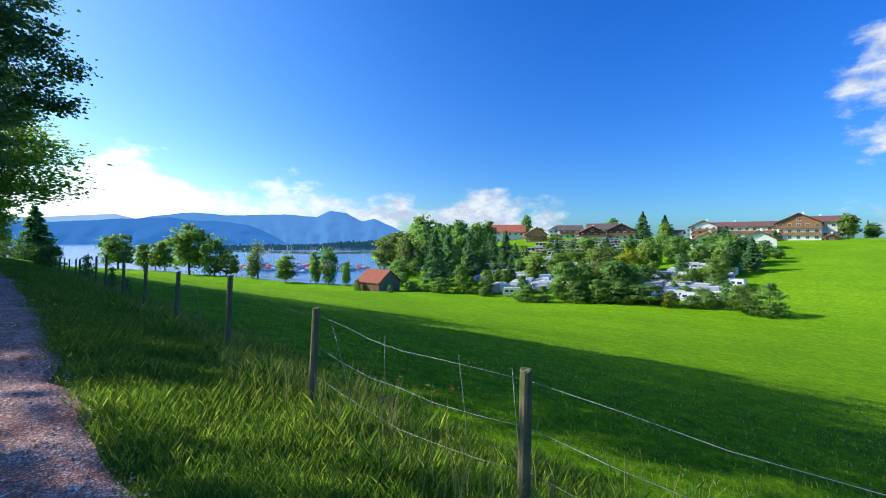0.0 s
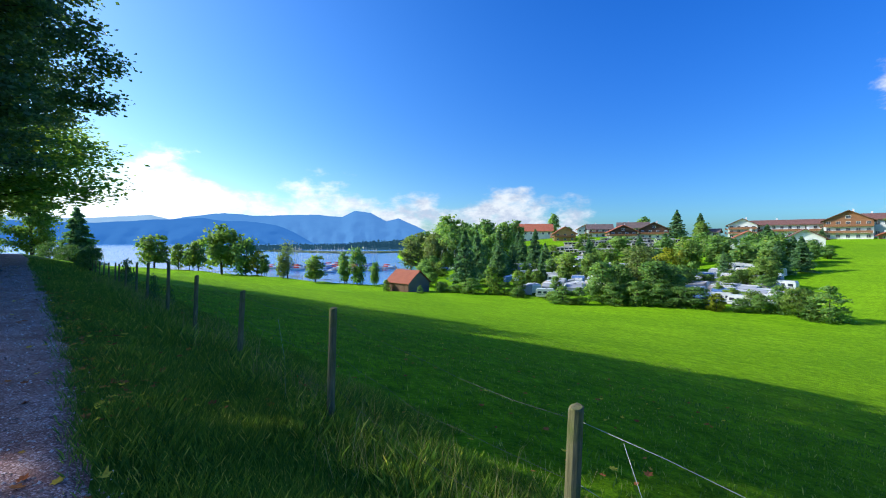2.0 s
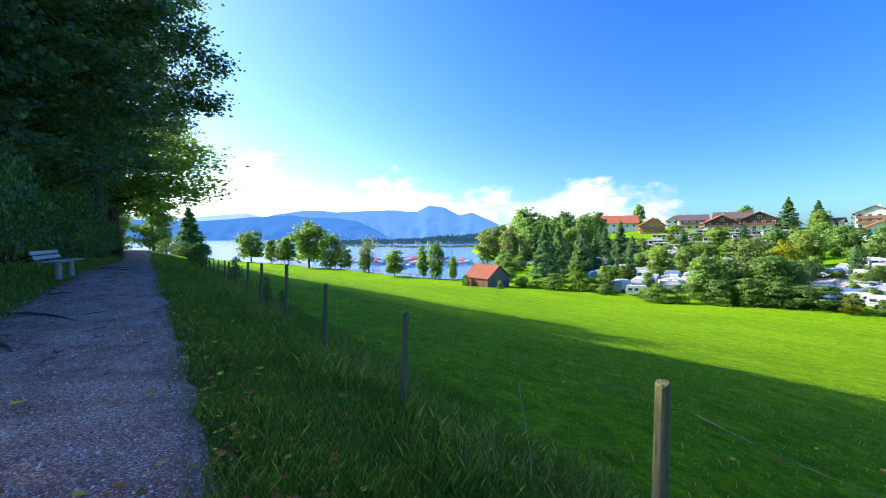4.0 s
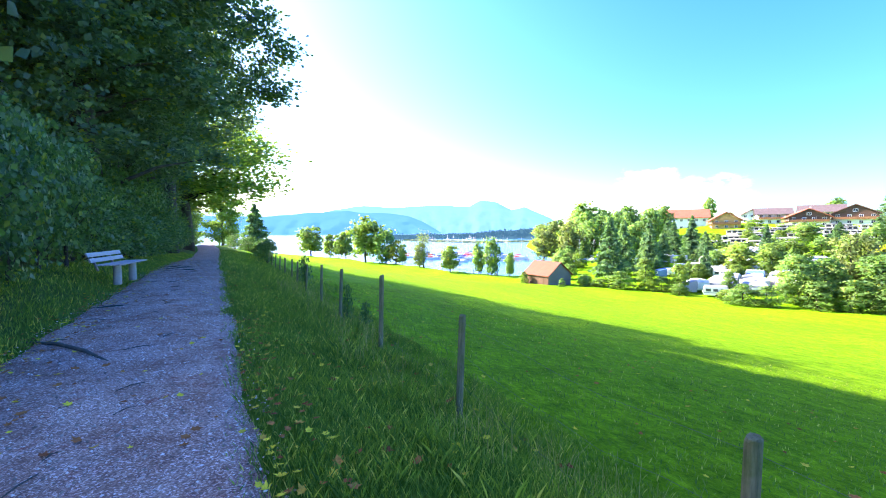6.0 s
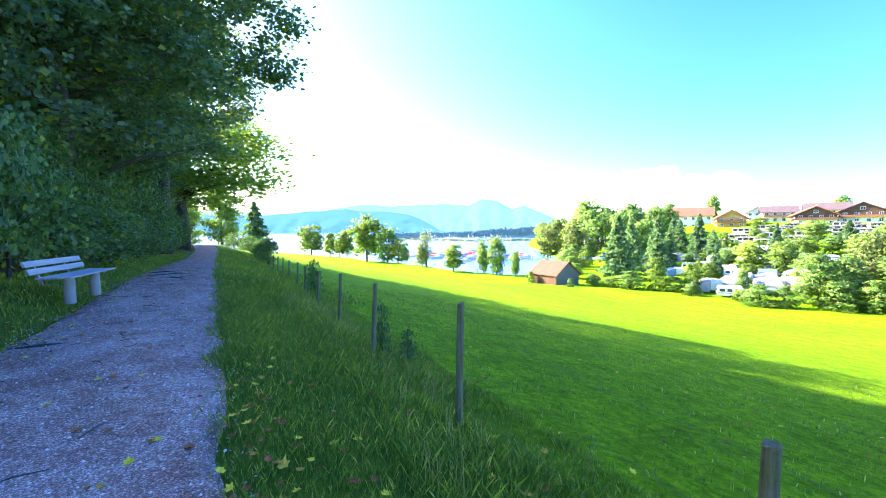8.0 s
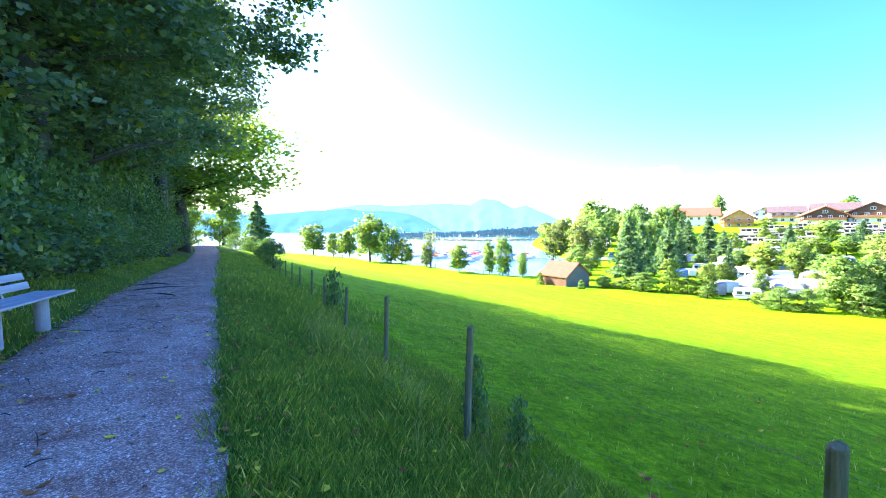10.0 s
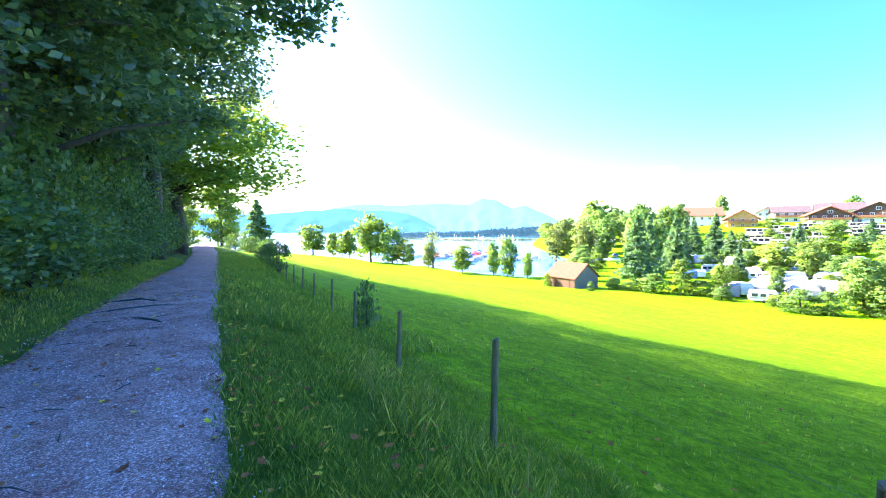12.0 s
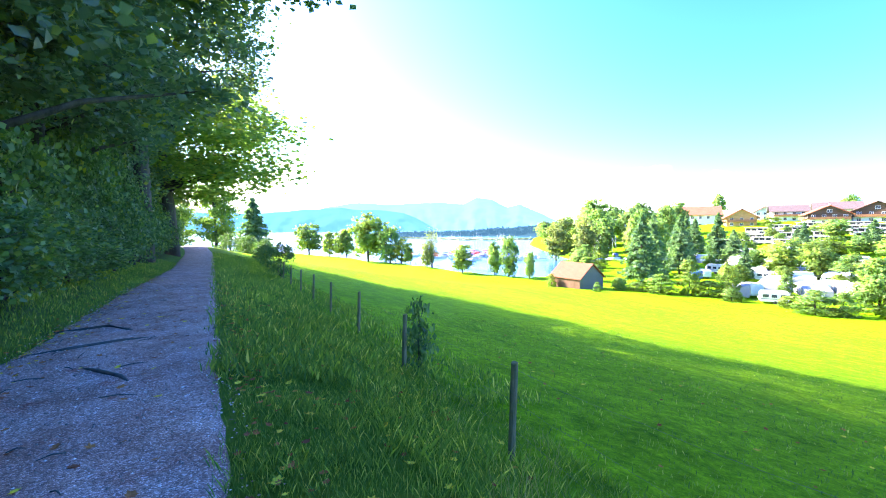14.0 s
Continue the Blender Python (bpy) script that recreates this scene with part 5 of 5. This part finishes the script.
make_house("house with a dark brown roof behind the chalets", 287.5, 118.8, 25, 12, 18, 6.0, 3.4, M_PLASTER, M_ROOF_DARK, 2, 3, 4)
make_house("white guest house with brown roof and balcony", 263.2, 53.8, -80, 12, 14, 6.4, 3.0, M_PLASTER, M_ROOF_BROWN, 3, 4, 4, True)
make_house("long white guest house wing with a brown roof", 272, 36, 8, 12, 34, 6.6, 2.2, M_PLASTER, M_ROOF_BROWN, 2, 3, 11, True)
make_house("large timber-fronted alpine hotel with rows of balconies", 257, 14.6, -86, 15.5, 16, 8.0, 4.0, M_PLASTER, M_ROOF_BROWN, 3, 5, 5, True, M_TIMBER, boarded=True)
make_house("hotel side wing with a brown roof", 272, 4.5, 6, 12, 17, 8.2, 2.4, M_PLASTER, M_ROOF_BROWN, 2, 3, 6)
make_house("white house with a plain gable and brown roof", 204, 24.1, -80, 11, 11, 3.8, 3.2, M_PLASTER, M_ROOF_BROWN, 2, 2, 3)
make_house("white house with a red roof above the camp", 203, 41.1, -75, 11, 11, 3.6, 3.0, M_PLASTER, M_ROOF_RED, 2, 3, 3)
make_house("low house with a grey roof", 271.6, 71.1, 5, 8, 10, 2.8, 1.6, M_PLASTER, M_ROOF_DARK, 1, 2, 3)
make_house("small red-roofed garden shed", 250.2, 3.3, -80, 3.6, 3.0, 1.6, 0.9, M_TIMBER, M_ROOF_RED, 1, 1, 1)
make_house("white house half hidden by trees", 214, 176, 30, 9, 11, 4.2, 2.6, M_PLASTER, M_ROOF_DARK, 2, 3, 3)


# the hay hut in the meadow
def make_hut():
    x, y = 64.2, 81.6
    w, l, h, rise = 6.5, 7.4, 2.75, 2.5
    g = min(ground(x + dx, y + dy) for dx in (-4, 4) for dy in (-4, 4)) + 0.1
    hut = thing("hay_hut", "brown boarded hay hut with an orange tiled roof", "hut", pose(x, y, g, 0, 0, 3))
    part("wall", from_bm("wall", gable_wall_bm(w, l, h, rise), M_HUT_GREY), hut, "grey weathered board walls")
    for side in (-1, 1):
        part("roof", from_bm("roof", roof_slab(w, l, h, rise, 0.4, 0.14, side), M_HUT_ROOF), hut)
    # upright boards
    board = box("board", 0, 0, h / 2, 0.05, 0.30, h, M_HUT_WOOD, 0.006)
    for sign in (-1, 1):
        for k in range(25):
            yy = -l / 2 + 0.17 + k * (l - 0.34) / 24
            part("board", board, hut, "", pose(sign * (w / 2 + 0.025), yy, rnd.uniform(-0.05, 0.02), 0, 0, rnd.uniform(-0.8, 0.8)))
    for k in range(20):
        xx = -w / 2 + 0.17 + k * (w - 0.34) / 19
        hh = h + rise * (1 - abs(xx) / (w / 2)) - 0.12
        part("board", box("board", 0, -0.025, hh / 2, 0.29, 0.05, hh, M_HUT_GREY, 0.006), hut, "", pose(xx, -l / 2, 0))
    part("door", box("door", 0, 0, 0.95, 0.07, 1.5, 1.9, M_HUT_WOOD, 0.01), hut, "dark plank door", pose(-w / 2 - 0.07, -1.6, 0))


make_hut()


# ---- campsite ----
def camper_meshes():
    bm = bmesh.new()
    pr = [(-2.4, 0.45), (2.25, 0.45), (2.5, 1.0), (2.35, 1.9), (2.05, 2.55), (-2.2, 2.6), (-2.5, 2.2), (-2.55, 0.8)]
    a = [bm.verts.new((x, -1.1, z)) for x, z in pr]
    b = [bm.verts.new((x, 1.1, z)) for x, z in pr]
    bm.faces.new(a)
    bm.faces.new(b[::-1])
    for i in range(len(pr)):
        j = (i + 1) % len(pr)
        bm.faces.new((a[i], b[i], b[j], a[j]))
    bmesh.ops.bevel(bm, geom=list(bm.edges), offset=0.05, segments=2, affect="EDGES")
    body = from_bm("body", bm, M_CAMPER)
    wins = [box("window", x, s * 1.1, 1.65, w, 0.05, 0.62, M_GLASS, 0.02) for s in (-1, 1) for x, w in ((-1.5, 1.0), (0.0, 0.9), (1.4, 1.0))]
    wins.append(box("window", 2.36, 0, 1.6, 0.16, 1.5, 0.6, M_GLASS, 0.02))
    stripe = [box("stripe", 0, s * 1.105, 1.05, 4.4, 0.03, 0.14, M_STRIPE) for s in (-1, 1)]
    wheels = []
    for s in (-1, 1):
        bm = bmesh.new()
        bmesh.ops.create_cone(bm, cap_ends=True, segments=16, radius1=0.33, radius2=0.33, depth=0.2, matrix=pose(-0.2, s * 1.0, 0.33, 90, 0, 0))
        wheels.append(from_bm("wheel", bm, M_RUBBER))
    bar = box("drawbar", 3.0, 0, 0.45, 1.0, 0.14, 0.1, M_STEEL)
    hatch = box("roof_hatch", -0.4, 0, 2.63, 0.6, 0.6, 0.1, M_AWNING_GREY, 0.02)
    return body, wins, stripe, wheels, bar, hatch


CAMPER = camper_meshes()


def awning_mesh(material):
    bm = bmesh.new()
    pr = [(0, 2.45), (2.4, 1.9), (2.6, 0.0), (0, 0.0)]
    a = [bm.verts.new((-2.2, y + 1.15, z)) for y, z in pr]
    b = [bm.verts.new((2.2, y + 1.15, z)) for y, z in pr]
    bm.faces.new(a)
    bm.faces.new(b[::-1])
    for i in range(4):
        bm.faces.new((a[i], b[i], b[(i + 1) % 4], a[(i + 1) % 4]))
    bmesh.ops.bevel(bm, geom=list(bm.edges), offset=0.06, segments=1, affect="EDGES")
    return from_bm("awning", bm, material)


AWNINGS = [awning_mesh(m) for m in (M_AWNING_GREY, M_AWNING_BLUE, M_AWNING_BEIGE)]
AWNING_WORDS = ("grey", "blue", "beige")
AWNING_WINDOW = box("awning_window", 0, 3.67, 1.0, 1.6, 0.06, 0.8, M_CAMPER)


def make_camper(x, y, yaw, size, awning):
    body, wins, stripe, wheels, bar, hatch = CAMPER
    words = "white caravan parked on the campsite slope" if awning < 0 else f"white caravan with a {AWNING_WORDS[awning]} cloth awning"
    ob = thing("caravan", words, "caravan", pose(x, y, ground(x, y), 0, 0, yaw), "caravans on the campsite")
    ob.scale = (size, size, size)
    shell = part("body", body, ob)
    for me in wins:
        part("window", me, shell)
    for me in stripe:
        part("stripe", me, shell)
    for me in wheels:
        part("wheel", me, ob)
    part("drawbar", bar, ob)
    part("roof_hatch", hatch, ob)
    if awning >= 0:
        aw = part("awning", AWNINGS[awning], ob, f"{AWNING_WORDS[awning]} cloth awning")
        part("awning_window", AWNING_WINDOW, aw)


SITES = (
    (87, 57.4, 120, 0), (82.5, 59.2, 60, 0), (109, 71, 130, 0), (103, 66, 110, -1), (100.9, 58, 40, 0), (106.2, 55.2, 120, -1), (95.3, 50.2, 120, 2),
    (99.3, 76.9, 60, 1), (129.6, 94.3, 120, 0), (121, 86, 120, -1), (149.8, 109.3, 130, 0), (141.4, 69.7, 120, 2), (128.8, 74.2, 30, -1), (142.5, 64, 120, 0),
    (124, 82, 110, 2), (117, 92, 120, 0), (96.1, 22.4, 95, 0), (90, 21.5, 95, -1), (108.8, 29.7, 100, 0), (122.9, 26.2, 90, 0))
SITES_UPPER = (
    (97, 16.8, 90, 2), (137.1, 31.8, 100, 0), (132.9, 27.6, 95, -1), (110.9, 33.3, 100, 0), (136.8, 62, 120, 2), (114.6, 79, 120, -1), (88, 52.5, 115, 0),
    (92.7, 53.5, 30, 0), (79.5, 54.4, 120, -1), (103.2, 22.9, 95, 0), (116, 21, 95, 2), (90, 28, 95, 1), (126, 33, 95, 0), (118, 29, 100, -1))
SITES_MORE = (
    (92, 60, 110, 2), (98, 62, 120, 0), (113, 61, 115, -1), (119, 68, 110, 0), (108, 79, 100, -1), (131, 86, 115, 2), (139, 80, 120, -1), (147, 92, 120, 0),
    (155, 98, 115, -1), (94, 19, 90, -1), (101, 27, 95, 2), (110, 18, 90, -1), (117, 25, 95, 0), (128, 22, 90, -1), (104, 34, 100, -1), (97, 43, 110, 0), (132, 100, 118, -1), (118, 99, 118, 0))
SITES_ROWS = tuple((x0 + 6.2 * k, y0 + slope * 6.2 * k, 95 + 20 * (y0 > 50), (k * 7 + int(y0)) % 5 - 1 if (k * 7 + int(y0)) % 5 < 4 else 0) for x0, y0, slope, many in (
    (92, 25, 0.12, 5), (98, 31, 0.14, 4), (101, 19.5, 0.1, 4), (98, 53, 0.35, 4), (108, 62, 0.4, 4), (112, 70, 0.4, 5), (120, 80, 0.4, 5), (128, 28, 0.2, 4), (150, 84, 0.3, 3)) for k in range(many))
for x, y, yaw, aw in SITES + SITES_UPPER + SITES_MORE + SITES_ROWS:
    make_camper(x, y, yaw + rnd.uniform(-12, 12), rnd.uniform(0.74, 0.9), aw)


# hedge plants between the pitches
for k in range(30):
    x, y, yaw, aw = rnd.choice(SITES + SITES_UPPER + SITES_MORE)
    a = rnd.uniform(0, 6.28)
    grow(x + 4.2 * math.cos(a), y + 4.2 * math.sin(a), rnd.uniform(1.8, 4.2), rnd.uniform(2.2, 4.2), rnd.choice("sgsbs"), "bushes between the caravans")
for x, y in ((170, 93), (178, 99), (190, 100), (186, 92), (194, 87), (200, 94), (203, 81), (209, 76), (204, 64), (192, 106), (181, 90), (201, 58), (212, 90)):
    grow(x, y, rnd.uniform(2.2, 4.5), rnd.uniform(3, 5.5), rnd.choice("sgdb"), "bushes between the mobile homes")


# rows of mobile homes on the terraces higher up
def make_mobile_home(x, y, yaw, l):
    g = ground(x, y) - 0.2
    ob = thing("mobile_home", "white mobile home with a flat brown-edged roof", "mobile home", pose(x, y, g, 0, 0, yaw), "mobile homes on the terraces")
    part("body", box("body", 0, 0, 1.1, l, 3.0, 2.2, M_CAMPER, 0.04), ob)
    part("roof", box("roof", 0, -0.4, 2.32, l + 0.8, 4.8, 0.18, M_CABIN_ROOF, 0.04), ob)
    for k in range(4):
        part("window", box("window", (k + 0.5) / 4 * l - l / 2, -1.5, 1.55, l / 5.5, 0.06, 0.9, M_GLASS, 0.01), ob)
    part("veranda", box("veranda", 0, -2.3, 0.7, l * 0.9, 1.6, 0.9, M_AWNING_BEIGE, 0.03), ob)


TERRACES = ((180.4, 105.5), (172, 98), (183.6, 97), (192, 94.7), (199, 101.6), (188, 87), (197, 80), (203, 90), (205, 72), (208, 59.4), (195, 52), (199, 64), (186, 75), (176, 86), (212, 82), (214, 68), (208, 110), (196, 112), (168, 90), (178, 106), (166, 104), (188, 104), (205, 100), (216, 96), (218, 76), (190, 70), (180, 66), (196, 74), (206, 84), (214, 60), (186, 56), (218, 104), (222, 88))
for i, (x, y) in enumerate(TERRACES):
    make_mobile_home(x, y, -65 + rnd.uniform(-6, 6), rnd.uniform(6.0, 8.5))


# ---- harbour ----
def boat_meshes():
    bm = bmesh.new()
    rings = []
    for t, wd, sheer in ((-3.2, 0.75, 0.72), (-1.5, 1.1, 0.62), (0.6, 1.15, 0.66), (2.2, 0.75, 0.78), (3.5, 0.05, 0.95)):
        rings.append([bm.verts.new((t, s * wd * k, z)) for s, k, z in ((-1, 1, sheer), (-1, 0.75, 0.15), (0, 0, -0.25), (1, 0.75, 0.15), (1, 1, sheer))])
    for a, b in zip(rings[:-1], rings[1:]):
        for i in range(4):
            bm.faces.new((a[i], a[i + 1], b[i + 1], b[i]))
        bm.faces.new((a[4], a[0], b[0], b[4]))
    bm.faces.new(rings[0])
    hull = from_bm("hull", bm, M_BOAT_WHITE)
    cabin = box("cabin", 0.7, 0, 0.95, 2.2, 1.3, 0.5, M_BOAT_WHITE, 0.12)
    mast = tubes("mast", [([(0.5, 0, 0.6), (0.5, 0, 9.5)], [0.05, 0.03])], M_MAST, 6)
    boom = [tubes("boom_cover", [([(0.4, 0, 1.75), (-1.2, 0, 1.8), (-2.8, 0, 1.75)], [0.2, 0.24, 0.14])], m, 8) for m in (M_BOAT_BLUE, M_BOAT_RED, M_AWNING_GREY)]
    cover = [box("cover", -1.4, 0, 1.0, 2.6, 1.5, 0.55, m, 0.2) for m in (M_BOAT_BLUE, M_BOAT_RED, M_AWNING_GREY)]
    stay = tubes("stay", [([(3.4, 0, 0.95), (0.5, 0, 9.2)], [0.02, 0.02]), ([(-3.1, 0, 0.75), (0.5, 0, 9.4)], [0.02, 0.02])], M_STEEL, 4)
    return hull, cabin, mast, boom, cover, stay


BOAT = boat_meshes()
BERTHS = (
    (82.2, 200.2), (89.1, 205.6), (87, 192.1), (86.8, 183.3), (95.4, 191.2), (92.6, 179.4), (107.8, 198.2), (96.9, 172.3), (107.7, 182.8), (117.6, 191.5), (107.3, 169.6),
    (118.8, 180.2), (116.7, 172.1), (112.9, 163.5), (124, 181.4), (113, 194.6), (104.9, 206.7), (97.9, 210.7), (101, 176), (112, 177), (91, 198), (122, 187), (104, 163), (99, 157), (107, 156))
MORE_BERTHS = tuple((rnd.uniform(86, 122), rnd.uniform(158, 204)) for k in range(14))
for i, (x, y) in enumerate(BERTHS + MORE_BERTHS):
    c = rnd.choice((0, 0, 1, 1, 2)) if i not in (3, 8) else 1
    hull, cabin, mast, boom, cover, stay = BOAT
    ob = thing("sailing_boat", f"moored white sailing boat with a {('blue', 'red', 'grey')[c]} cover", "boat", pose(x, y, -11.35, 0, 0, -60 + rnd.uniform(-12, 12)), "boats in the harbour")
    ob.scale = (1, 1, rnd.uniform(0.9, 1.15))
    for nm, me in (("hull", hull), ("cabin", cabin), ("mast", mast), ("boom_cover", boom[c]), ("cover", cover[c]), ("stay", stay)):
        part(nm, me, ob)


LAND_BERTHS = ((121, 133), (125, 129), (129, 126), (133, 122), (116, 116), (121, 112), (127, 134), (111, 118))
for x, y in LAND_BERTHS:
    hull, cabin, mast, boom, cover, stay = BOAT
    c = rnd.choice((0, 2))
    ob = thing("sailing_boat", f"white sailing boat laid up on land under a {('blue', 'red', 'grey')[c]} cover", "boat", pose(x, y, ground(x, y) + 0.2, 0, 0, rnd.uniform(0, 180)), "boats laid up ashore")
    ob.scale = (0.9, 0.9, 0.8)
    for nm, me in (("hull", hull), ("cabin", cabin), ("mast", mast), ("cover", cover[c]), ("stay", stay)):
        part(nm, me, ob)


def make_jetty(x0, y0, x1, y1):
    d = Vector((x1 - x0, y1 - y0, 0))
    ob = thing("jetty", "long brown timber jetty between the boats", "jetty", pose(x0, y0, -11.4, 0, 0, math.degrees(math.atan2(d.y, d.x))), "jetties in the harbour")
    part("deck", box("deck", d.length / 2, 0, 0.55, d.length, 1.6, 0.15, M_JETTY, 0.02), ob)
    support = tubes("jetty_post", [([(0, 0, -2), (0, 0, 1.3)], [0.13, 0.12])], M_JETTY, 8)
    for k in range(int(d.length / 6) + 1):
        for s in (-0.95, 0.95):
            part("jetty_post", support, ob, "", Matrix.Translation((k * 6.0, s, 0)))


make_jetty(128, 168, 86, 196)
make_jetty(122, 150, 92, 168)
